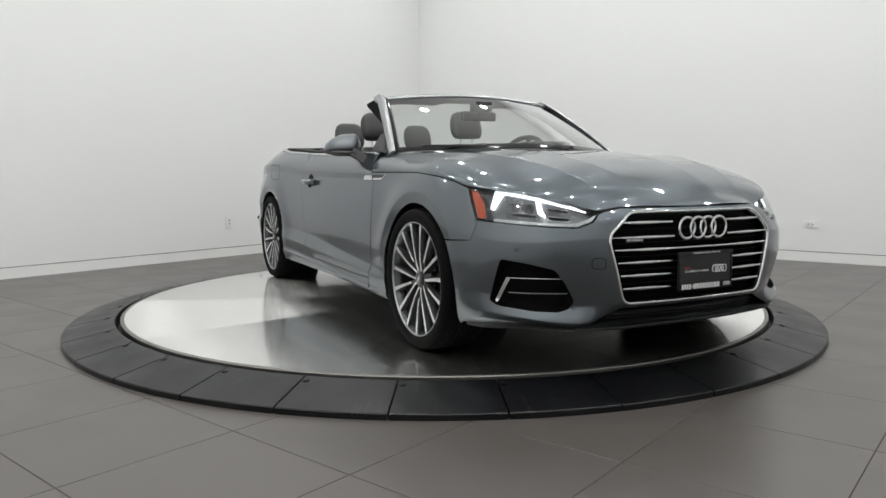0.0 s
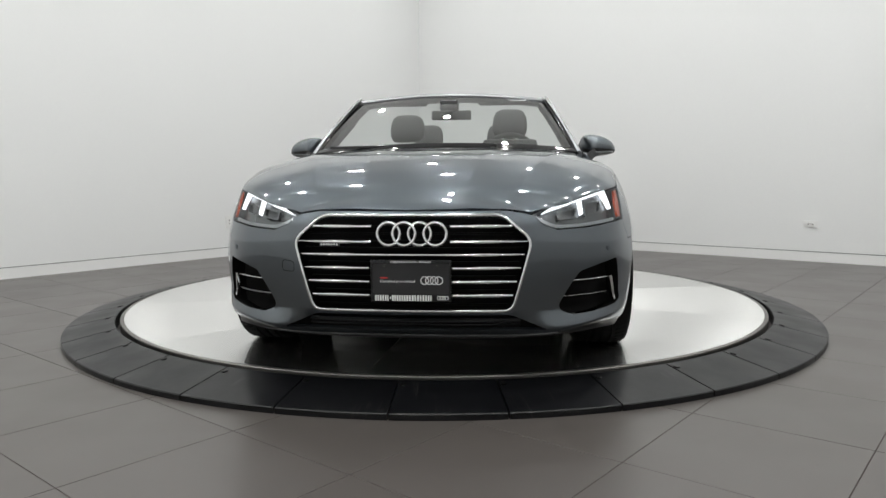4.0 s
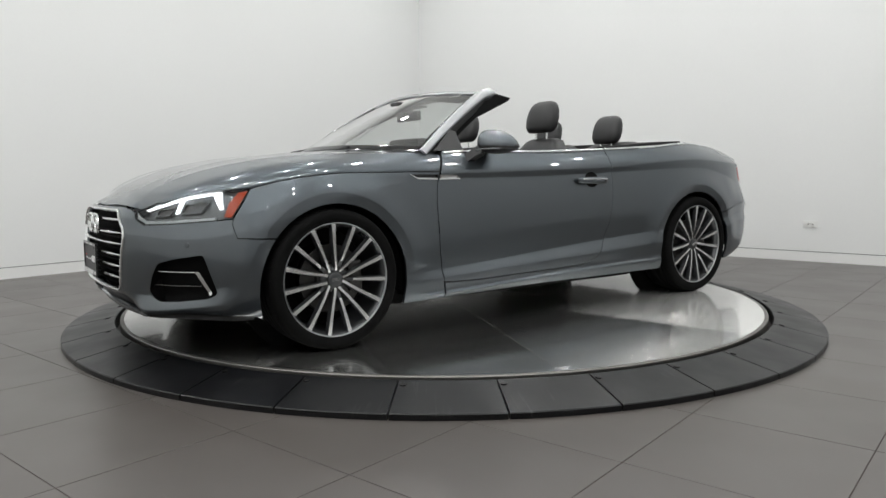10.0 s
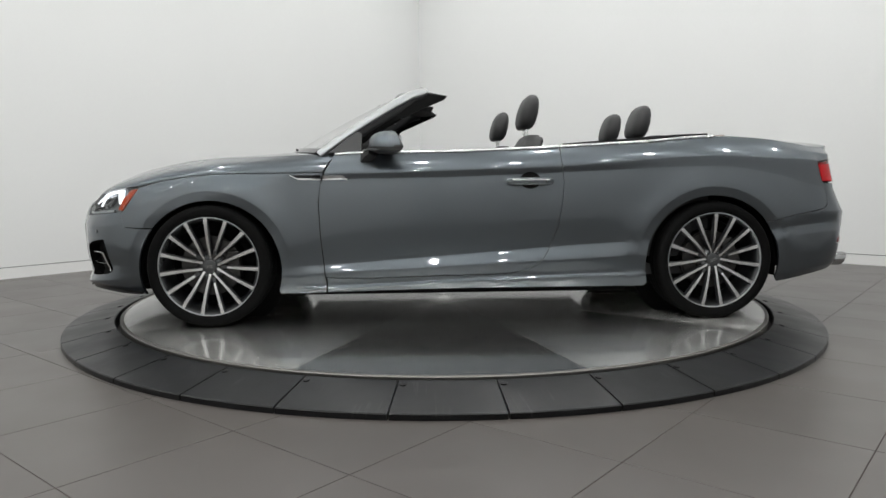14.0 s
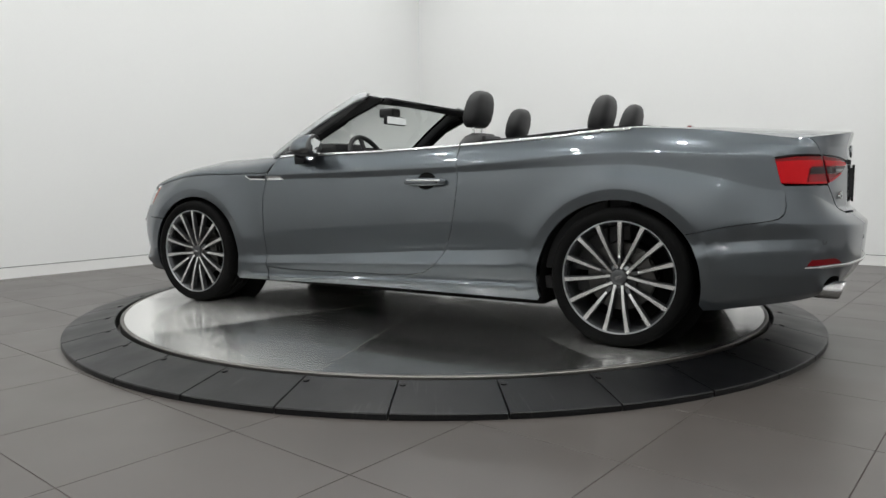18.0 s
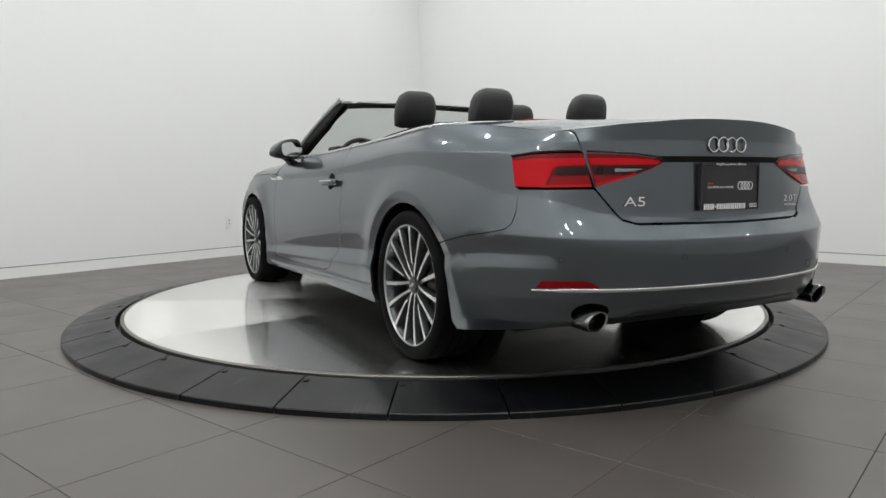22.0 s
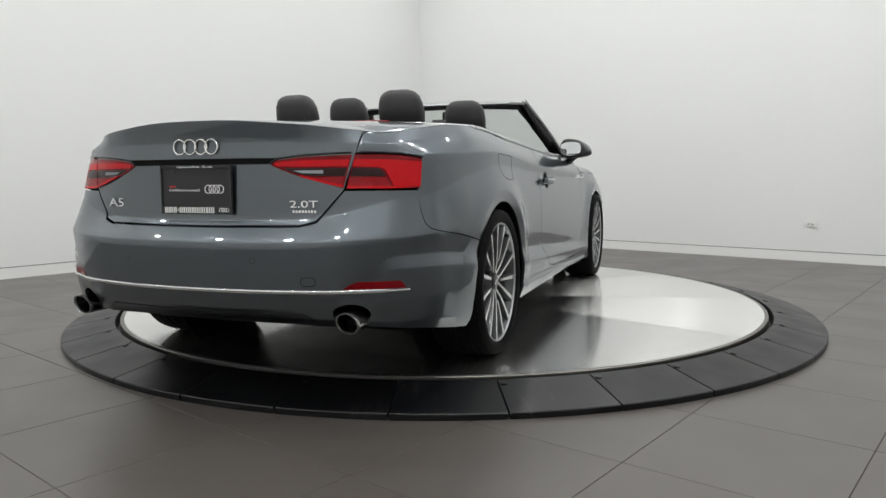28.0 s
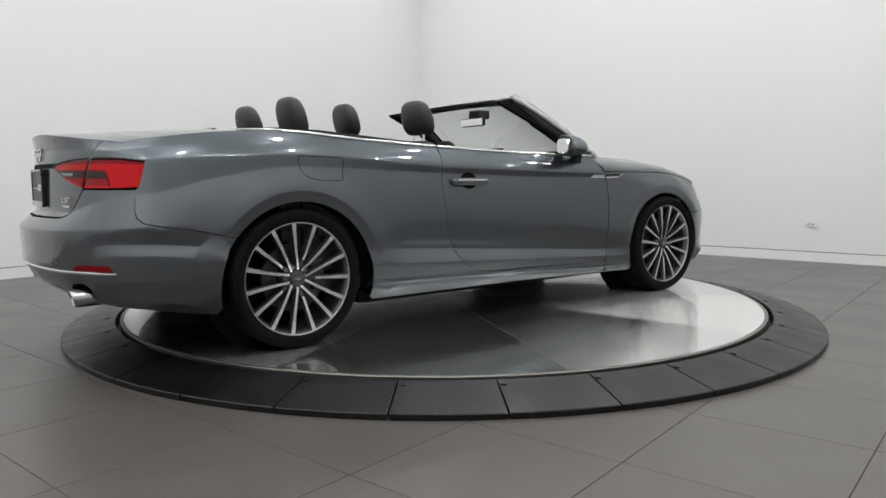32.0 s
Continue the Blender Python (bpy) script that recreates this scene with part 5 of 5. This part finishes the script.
# ------------------------------------------------------------------ car: tail
def tail_lamp(flip):
    Rr = lambda pts: [(at_rear(y, z), z) for y, z in pts]
    seam = lambda z: .560 + (z - .757) * .19
    outer = [(at_side(-2.046, .760), .760), (at_side(-2.016, .866), .866)] + Rr([(.72, .877), (.66, .880), (seam(.88) + .003, .879), (seam(.76) + .004, .758), (.70, .757)])
    inner = Rr([(seam(.757) - .003, .759), (.50, .775), (.421, .796), (.345, .824), (.304, .842), (.320, .860), (.42, .872), (seam(.878) - .003, .879)])
    body = sheet("tail_lamp", [outer], skin, RED_DEEP, car, .02, gap=.001, depth=.02, flip=flip, label="red wraparound tail lamp")
    lid = sheet("lid_lamp", [inner], lambda u, z: skin(u, z, .003), RED_DEEP, LID, .02, gap=.001, depth=.006, flip=flip, label="red lamp on the boot lid")
    up = lambda u, z: skin(u, z, .0025)
    upi = lambda u, z: skin(u, z, .0055)
    cc = [(at_side(-2.044, .764), .764), (at_side(-2.021, .856), .856)] + Rr([(.71, .861), (.60, .863), (.585, .862), (.581, .836), (.668, .833), (.684, .825), (.714, .765)])
    sheet("lamp_band", [cc], up, RED_LENS, body, .02, gap=.001, depth=.003, flip=flip, label="bright red lamp band")
    sheet("lamp_insert", [Rr([(.676, .823), (.664, .830), (.580, .832), (.575, .803), (.688, .801)])], up, SMOKE, body, .02, gap=.001, depth=.003, flip=flip, label="smoked inner lamp panel")
    sheet("lamp_panel", [Rr([(.690, .798), (.706, .766), (.569, .764), (.574, .800)])], up, RED_MID, body, .02, gap=.001, depth=.002, flip=flip)
    sheet("lamp_band", [Rr([(.572, .862), (.567, .836), (.40, .836), (.322, .838), (.318, .850), (.345, .856), (.42, .860)])], upi, RED_LENS, lid, .02, gap=.001, depth=.003, flip=flip, label="bright red lamp band")
    sheet("lamp_insert", [Rr([(.566, .832), (.561, .803), (.47, .803), (.41, .808), (.352, .828), (.36, .833)])], upi, SMOKE, lid, .02, gap=.001, depth=.003, flip=flip, label="smoked inner lamp panel")
    sheet("reverse_lens", [Rr([(.49, .825), (.49, .811), (.42, .813), (.385, .823)])], lambda u, z: skin(u, z, .0095), LAMP_SILVER, lid, .02, gap=.001, depth=.001, flip=flip, label="clear reversing lamp")
    sheet("lamp_panel", [Rr([(.560, .800), (.552, .766), (.505, .776), (.44, .794), (.413, .803), (.47, .799)])], upi, RED_MID, lid, .02, gap=.001, depth=.002, flip=flip)
    sheet("lamp_band", [Rr([(.556, .772), (.554, .764), (.505, .775), (.43, .796), (.405, .806), (.415, .808), (.44, .800), (.51, .783)])], lambda u, z: skin(u, z, .008), RED_LENS, lid, .02, gap=0, depth=.002, flip=flip)
    sheet("lamp_band", [[(at_side(-2.048, .762), .762)] + Rr([(.70, .760), (.568, .7605), (.570, .769), (.70, .768)])], lambda u, z: skin(u, z, .004), RED_LENS, body, .02, gap=0, depth=.002, flip=flip)
    P, N = skin_path([(at_side(-2.016, .872), .872)] + Rr([(.72, .8835), (.66, .886), (.60, .886)]), .02, out=.001, flip=flip)
    sweep("lamp_edge", P, N, .006, .003, GLOSS, body)
    P, N = skin_path(Rr([(.576, .885), (.50, .882), (.42, .877), (.33, .866), (.300, .848)]), .02, out=.003, flip=flip)
    sweep("lamp_edge", P, N, .006, .003, GLOSS, lid)
    ref = [(at_rear(.765, .412), .412), (at_rear(.752, .438), .438), (at_rear(.63, .438), .438), (at_rear(.605, .430), .430), (at_rear(.58, .413), .413)]
    sheet("reflector", [ref], up, RED_DEEP, car, .02, gap=0, depth=.004, flip=flip, label="red rear reflector")
    s = -1 if flip else 1
    # slanted oval tip: its upper edge reaches further back than its lower one
    m = Matrix.Translation((-2.292, s * .600, .296)) @ Matrix(((0, -.35, -1, 0), (s, 0, 0, 0), (0, 1, 0, 0), (0, 0, 0, 1))) @ Matrix.Diagonal((1, .92, 1, 1))
    pipe = part("exhaust_tip", lathe([(.034, -.10), (.036, -.012), (.0372, -.002), (.0398, .0018), (.0425, .0010), (.0440, -.004), (.0438, -.02), (.042, -.11)], 40, m=m), EXHAUST, car, "oval chrome exhaust tip, cut at a slant", smooth=40)
    part("pipe_inside", capped([(.0350, -.075), (.0350, -.07)], 30, m=m), UNDER, pipe)
    P0, N0 = skin_path(PIPE_HOLE, .02, closed=True, out=-.001, flip=flip)
    bm = bmesh.new()
    ra, rb = [bm.verts.new(p) for p in P0], [bm.verts.new(Vector(p) + Vector((.085, 0, 0))) for p in P0]
    for i in range(len(ra)):
        bm.faces.new((ra[i], ra[(i + 1) % len(ra)], rb[(i + 1) % len(ra)], rb[i]))
    bm.faces.new(rb)
    part("pipe_recess", bm, UNDER, pipe)
    for y, z in ((.275, .512), (.70, .512)):
        p = skin([at_rear(y, z)], [z])[0] * [1, s, 1]
        q = skin([at_rear(y, z)], [z], .02)[0] * [1, s, 1]
        mm = Matrix.Translation(p) @ Vector(q - p).to_track_quat("Z", "Y").to_matrix().to_4x4()
        part("parking_sensor", lathe([(.0112, -.001), (.0112, .0004), (.0102, .0005), (.0098, -.001)], 24, m=mm), UNDER, car)


for flip in (False, True):
    tail_lamp(flip)


def tail():
    q = [(u, .404 + .001 * abs(u - UEND)) for u in np.linspace(at_rear(.772, .395), 2 * UEND - at_rear(.772, .395), 50)]
    P, N = skin_path(q, .06, out=0)
    sweep("bumper_trim", P, N, [.014 if 2 < i < len(P) - 3 else .008 for i in range(len(P))], .007, CHROME, car, label="chrome strip across the rear bumper")
    half = [(at_rear(y, .26), float(LEVEL_Z(at_rear(y, .26))[0]) - .003) for y in np.linspace(.50, 0, 12)] + [(UEND, .316), (at_rear(.43, .316), .316)]
    sheet("rear_valance", [half[:-2] + [(2 * UEND - u, z) for u, z in reversed(half[:11])] + [(2 * UEND - at_rear(.43, .316), .316), (at_rear(.43, .316), .316)]], lambda u, z: skin(u, z, .003), BLACK, car, .04, gap=0, depth=.004, label="black lower valance")
    # flat black strip on the lid, painting the shade of a recess between the lamps
    strip = [(at_rear(y, .858), .868) for y in np.linspace(.33, 0, 8)]
    strip = strip + [(2 * UEND - u, z) for u, z in reversed(strip[:-1])]
    low = [(u, .846) for u, z in reversed(strip)]
    sheet("lid_recess_shade", [strip + low], lambda u, z: skin(u, z, .0015), UNDER, LID, .04, gap=0, depth=0)
    ring_badge("ring_badge", Matrix.Translation((float(skin([UEND], [.911])[0, 0]) - .004, 0, .911)) @ REAR_FACE, .0268, .0034, .0475, LID)
    xr = lambda y, z: float(skin([at_rear(y, z)], [z])[0, 0])
    t = Matrix.Translation
    letters("model_letters", "A5", .047, t((xr(.417, .70) - .003, .417, .691)) @ Matrix.Rotation(radians(-9), 4, "Z") @ REAR_FACE, CHROME, LID, .088, .002)
    letters("engine_letters", "2.0T", .035, t((xr(.424, .70) - .003, -.424, .694)) @ Matrix.Rotation(radians(9), 4, "Z") @ REAR_FACE, CHROME, LID, .105, .002)
    bm = bmesh.new()
    m = t((xr(.424, .68) - .002, -.427, .679)) @ Matrix.Rotation(radians(9), 4, "Z") @ REAR_FACE
    for i in range(8):
        box(-.045 + i * .0115, -.037 + i * .0115, -.004, .005, 0, .0015, bm=bm, m=m)
    part("script_bars", bm, CHROME, LID)
    plate("rear_plate", t((-2.318, -.006, .757)) @ REAR_FACE, .314, .176, LID)
    bm = box(-2.312, -2.26, -.15, .15, .69, .83)
    part("plate_mount", bm, BLACK, LID)
    outline_groove("tow_cover", [(at_rear(-.445, .455), .455), (at_rear(-.445, .425), .425), (at_rear(-.495, .425), .425), (at_rear(-.495, .455), .455)], car)
    # strip lamp at the front of the lid, dark red, and aerial foot
    pts = [deck_at(np.array([-1.575 - .03 * (y / .45) ** 2]), np.array([y]))[0] for y in np.linspace(-.45, .45, 21)]
    sweep("high_brake_lamp", pts, [(0, 0, 1)] * 21, .02, .006, RED_DEEP, car, label="slim dark red brake lamp on the deck")
    part("aerial", capped([(.03, 0), (.024, .008), (.008, .014)], 20, m=t(Vector(deck_at(np.array([-1.54]), np.array([0.0]))[0])) @ Matrix.Diagonal((1.4, .7, 1, 1))), SATIN, car, smooth=40)


tail()


# ------------------------------------------------------------------ car: windscreen and cabin
def screen_low(y):
    k = 1 - (y / .735) ** 2
    return Vector((.800 + .215 * k, y, .940 + .022 * k))


def screen_top(y):
    k = 1 - (y / .572) ** 2
    return Vector((.285 + .085 * k, y, 1.272 + .030 * k))


def windscreen():
    n, k = 24, 12
    bm = bmesh.new()
    grid = []
    for j in range(k + 1):
        t = j / k
        row = []
        for i in range(n + 1):
            s = i / n * 2 - 1
            a, b = screen_low(s * .725), screen_top(s * .562)
            p = a.lerp(b, t) + Vector((.5, 0, .62)) * .035 * 4 * t * (1 - t) * .5
            row.append(bm.verts.new(p))
        grid.append(row)
    for p, q in zip(grid, grid[1:]):
        for i in range(n):
            bm.faces.new((p[i], p[i + 1], q[i + 1], q[i]))
    frame_ = part("windscreen_frame", *header_mesh(), car, "bright aluminium windscreen frame, black inside", smooth=40)
    gl = part("windscreen", bm, SCREEN_GLASS, frame_, "slightly green tinted windscreen glass", smooth=True)
    gl.visible_shadow = False
    # dark printed band round the glass
    for name, path in (("screen_band", [screen_low(s * .725) + Vector((.003, 0, .004)) for s in np.linspace(-1, 1, 25)]),):
        sweep(name, path, [(.5, 0, .8)] * 25, .05, .002, GLOSS, frame_, lift=.001)
    for s in (1, -1):
        low, top = Vector((.792, s * .752, .928)), Vector((.262, s * .594, 1.270))
        pts = [low.lerp(top, t) + Vector((.5, s * .15, .62)) * .035 * 2 * max(t, 0) * (1.1 - t) for t in np.linspace(-.02, .96, 11)] + [Vector((.226, s * .600, 1.279)), Vector((.196, s * .604, 1.278))]
        sweep("pillar_trim", pts, [(.25, s * .85, .45)] * 13, [.044 + .014 * t for t in np.linspace(0, 1, 12)] + [.02], .016, PILLAR, frame_, label="bright aluminium pillar")
        ins = [p + Vector((-.004, -s * .020, -.006)) for p in pts[:12]]
        sweep("pillar_seal", ins[:9], [(-.55, -s * .02, -.75)] * 9, .034, .082, TYRE, frame_, lift=.0, label="black rubber seal along the pillar")
        high = ins[7:] + [Vector((.16, s * .600, 1.262)), Vector((.096, s * .604, 1.256))]
        low_end = [Vector((.405, s * .628, 1.107)).lerp(Vector((.102, s * .605, 1.238)), k / 6) for k in range(7)]
        bm, rings, wide = bmesh.new(), [], Vector((0, .016, 0))
        for a, b in zip(low_end, high):
            rings.append([bm.verts.new(p) for p in (a - wide, a + wide, b + wide, b - wide)])
        for a, b in zip(rings, rings[1:]):
            for i in range(4):
                bm.faces.new((a[i], b[i], b[(i + 1) % 4], a[(i + 1) % 4]))
        bm.faces.new(rings[0][::-1])
        bm.faces.new(rings[-1])
        bmesh.ops.recalc_face_normals(bm, faces=bm.faces)
        part("pillar_end", bm, TYRE, frame_, smooth=30)
        sweep("inner_pillar", ins, [(-.55, -s * .1, -.6)] * 12, .060, .056, TRIM, frame_, lift=.0, label="black inner pillar")
        edge = [p + Vector((.014, -s * .018, .008)) for p in pts]
        sweep("glass_edge", edge, [(.5, s * .3, .7)] * 13, .028, .004, GLOSS, frame_, lift=.0)
    # sensor box, mirror and sun visors
    part("sensor_box", box(.39, .50, -.055, .055, 1.200, 1.262, .016), BLACK, frame_)
    arm = part("cabin_mirror", box(.385, .412, -.114, .132, 1.148, 1.207, .013), BLACK, frame_, "black frameless cabin mirror")
    part("mirror_glass", box(.3825, .3845, -.108, .126, 1.154, 1.201, .0008), MIRROR, arm)
    part("mirror_arm", capped([(.012, 0), (.012, .07)], 14, m=Matrix.Translation((.402, .01, 1.18)) @ Matrix.Rotation(radians(25), 4, "Y")), BLACK, arm)
    for s in (1, -1):
        part("sun_visor", box(.13, .30, s * .34 - .17, s * .34 + .17, 1.252, 1.266, .006, m=Matrix.Translation((.0, 0, .008))), FABRIC, frame_)
    part("sticker", box(-.05, .05, -.014, .014, 0, .0008, m=Matrix.Translation((.335, .42, 1.272)) @ Matrix.Rotation(radians(33), 4, "Y") @ Matrix.Rotation(radians(90), 4, "Z")), WHITE_INK, frame_)
    for s in (.30, -.15):
        pts = [Vector((1.0 - .06 * t - .08 * (abs(s - .28 * t) / .7) ** 2, s - .48 * t, .962 - .004 * t)) for t in np.linspace(0, 1, 9)]
        sweep("wiper", pts, [(.3, 0, 1)] * 9, .012, .012, BLACK, car, label="black wiper arm")
    q = [screen_low(y) + Vector((.03, 0, -.010)) for y in np.linspace(-.70, .70, 25)]
    sweep("cowl", q, [(.2, 0, 1)] * 25, .12, .01, BLACK, car, lift=-.012, label="black cowl panel")


def header_mesh():
    """The head rail: bright above, black below, its ends swept back."""
    bm = bmesh.new()
    rows = []
    for y in np.linspace(-1, 1, 33):
        f = screen_top(y * .585)
        k = 1 - y * y
        back = Vector((.087 + .11 * k, y * .622, 1.256 + .030 * k))
        mid = f.lerp(back, .40) + Vector((0, 0, .016))
        rows.append([bm.verts.new(p) for p in (f + Vector((.022, 0, -.004)), f + Vector((.012, 0, .010)), mid, back, back + Vector((.01, 0, -.014)), mid + Vector((.01, 0, -.048)), f + Vector((-.03, 0, -.030)), f + Vector((.012, 0, -.014)))])
    for a, b in zip(rows, rows[1:]):
        for j in range(8):
            l = (j + 1) % 8
            bm.faces.new((a[j], b[j], b[l], a[l])).material_index = 0 if j in (0, 1, 7) or (j == 2 and abs(a[0].co.y) < .5) else 1
    bm.faces.new(rows[0]).material_index = 1
    bm.faces.new(rows[-1][::-1]).material_index = 1
    return bm, [PILLAR, TRIM]


windscreen()


def puffed(rows, name, material, parent, label="", smooth=45):
    """A cushion lofted through closed rings of points."""
    bm = bmesh.new()
    vs = [[bm.verts.new(p) for p in r] for r in rows]
    for a, b in zip(vs, vs[1:]):
        for i in range(len(a)):
            j = (i + 1) % len(a)
            bm.faces.new((a[i], a[j], b[j], b[i]))
    bm.faces.new(vs[0])
    bm.faces.new(vs[-1][::-1])
    return part(name, bm, material, parent, label, smooth)


def block_ring(cx, cy, cz, hx, hy, k=16, e=.45, tilt=0.0):
    out = []
    for i in range(k):
        a = 2 * math.pi * i / k
        c, s = math.cos(a), math.sin(a)
        out.append((cx + hx * math.copysign(abs(c) ** e, c), cy + hy * math.copysign(abs(s) ** e, s), cz))
    return out


def headrest(cx, cy, z0, z1, parent, hy=.125, hx=.055):
    rows = []
    h = z1 - z0
    for t, f, sx in ((0, .72, .55), (.06, .86, .8), (.2, .97, 1.0), (.45, 1.0, 1.05), (.7, .95, .95), (.86, .84, .78), (.95, .68, .55), (1, .45, .3)):
        rows.append(block_ring(cx - .045 * t + .02, cy, z0 + h * t, hx * sx, hy * f, 20, .62))
    hr = puffed(rows, "headrest", LEATHER, parent, "black headrest", 60)
    for s in (-1, 1):
        part("headrest_post", capped([(.007, -.09), (.007, .02)], 12, m=Matrix.Translation((cx + .01, cy + s * .05, z0))), CHROME, hr, smooth=40)
    return hr


def front_seat(cy, shift, drop, hrz):
    x = shift
    rows = [block_ring(-.02 + x, cy, .36, .25, .235, 20, .4), block_ring(0 + x, cy, .46, .27, .25, 20, .4), block_ring(0 + x, cy, .53, .26, .245, 20, .45), block_ring(0 + x, cy, .545, .20, .19, 20, .5)]
    seat = puffed(rows, "front_seat", LEATHER, car, "black leather front seat")
    rows = []
    for t, w, d in ((0, .22, .09), (.15, .24, .10), (.45, .25, .095), (.7, .235, .085), (.88, .19, .07), (.97, .145, .055), (1, .10, .035)):
        rows.append(block_ring(-.24 + x - .20 * t, cy, .46 + (.585 - drop) * t, d, w, 20, .5))
    puffed(rows, "backrest", LEATHER, seat)
    part("belt_guide", box(-.50 + x, -.42 + x, cy - .14, cy + .10, .985 - drop, 1.035 - drop, .02), TRIM, seat)
    headrest(-.415 + x, cy, hrz[0], hrz[1], seat)
    return seat


def cabin():
    bm = box(-1.35, .80, -.77, .77, .24, .30)
    box(.72, .80, -.76, .76, .24, .80, bm=bm)
    box(-1.40, -1.28, -.74, .74, .24, .98, bm=bm)
    part("cabin_floor", bm, TRIM, car, "dark cabin floor and bulkheads")
    for s in (1, -1):
        part("rear_side_trim", box(-1.30, -.53, s * .735 - .03, s * .735 + .03, .34, .965, .015), TRIM, car)
    rows = []
    for y in np.linspace(-.74, .74, 15):
        rows.append([(.86, y, .90), (.70, y, .935), (.56, y, .925), (.50, y, .86), (.55, y, .70), (.80, y, .62)])
    dash = puffed(rows, "dashboard", TRIM, car, "black dashboard")
    part("instrument_hood", box(.50, .68, .21, .53, .90, 1.015, .03), TRIM, dash)
    part("centre_display", box(.575, .59, -.10, .12, .925, 1.0, .006), GLOSS, dash, "gloss black centre display")
    part("centre_console", box(-.45, .60, -.11, .11, .30, .58, .03), TRIM, car)
    m = Matrix.Translation((.36, .37, .89)) @ Matrix.Rotation(radians(-66), 4, "Y")
    bm = torus(bmesh.new(), .178, .0155, m, 48, 12)
    sw = part("steering_wheel", bm, LEATHER, car, "black leather steering wheel", smooth=True)
    bm = capped([(.06, -.02), (.065, .0), (.05, .018)], 24, m=m)
    part("wheel_boss", bm, TRIM, sw, smooth=50)
    for a in (0, 180, 270):
        part("wheel_spoke", box(.04, .17, -.016, .016, -.008, .006, .004, m=m @ Matrix.Rotation(radians(a + 90), 4, "Z")), TRIM, sw)
    part("steering_column", capped([(.04, -.28), (.045, -.02)], 18, m=m), TRIM, sw)
    front_seat(.37, 0.0, 0.0, (1.082, 1.286))
    front_seat(-.37, .07, .035, (1.050, 1.247))
    rows = [block_ring(-.98, 0, .36, .28, .66, 24, .3), block_ring(-.98, 0, .52, .28, .68, 24, .3), block_ring(-.98, 0, .56, .22, .62, 24, .35)]
    bench = puffed(rows, "rear_seat", LEATHER, car, "black leather rear bench")
    for s in (1, -1):
        rows = []
        for t, w, d in ((0, .28, .10), (.3, .30, .11), (.7, .29, .10), (.92, .25, .08), (1, .17, .04)):
            rows.append(block_ring(-1.10 - .10 * t, s * .31, .50 + .54 * t, d, w, 20, .45))
        puffed(rows, "backrest", LEATHER, bench)
        headrest(-1.125, s * .30, 1.03, 1.228, bench, .118, .055)
    # folded soft top under its cover, from the side panels round behind the rear seat
    cover = [(-.56, .738), (-.80, .748), (-.95, .76), (-1.2, .755), (-1.38, .735), (-1.445, .60), (-1.475, .40), (-1.485, 0)]
    inn = [(-1.27, 0), (-1.265, .40), (-1.22, .56), (-1.10, .645), (-.80, .675), (-.56, .690)]
    half = cover + inn
    low = lambda x, y: np.stack([x, y, np.interp(x, [-1.5, -1.2, -.8, -.6, -.5], [1.040, 1.028, .998, .984, .976]) + .006 * np.cos(y * 2)], -1)
    loop = cover + [(x, -y) for x, y in reversed(cover[:-1])] + [(x, -y) for x, y in reversed(inn)][:-1] + inn
    sheet("top_cover", [loop], low, FABRIC, car, .04, gap=0, depth=.05, label="black cover over the folded soft top")
    pts = [Vector((x, y, 0)) for x, y in [(-1.385, .765), (-1.43, .69), (-1.455, .60), (-1.475, .40), (-1.488, .2), (-1.49, 0)]]
    pts = pts + [Vector((p.x, -p.y, 0)) for p in reversed(pts[:-1])]
    pts = [Vector((p.x, p.y, float(deck_at(np.array([p.x]), np.array([p.y]))[0, 2]) + .001)) for p in pts]
    sweep("deck_trim", pts, [(0, 0, 1)] * len(pts), .014, .006, SATIN, car, label="bright trim round the folded top")


cabin()


tiles()


# ------------------------------------------------------------------ what moves
def motions():
    """The platform turns evenly, and the car stands on it."""
    times = [0.0, 0.1, 0.25] + [0.5 * i for i in range(1, 64)] + [31.75, 31.9, 32.0]
    spin = [(t, -62.71 - 8.1358 * t) for t in times]
    walk(disc, [(t, pose(0, 0, 0, 0, 0, a)) for t, a in spin])
    walk(car, [(t, pose(0, 0, TABLE_Z, 0, 0, a) @ pose(-0.0707, 0.0735, 0)) for t, a in spin])


motions()
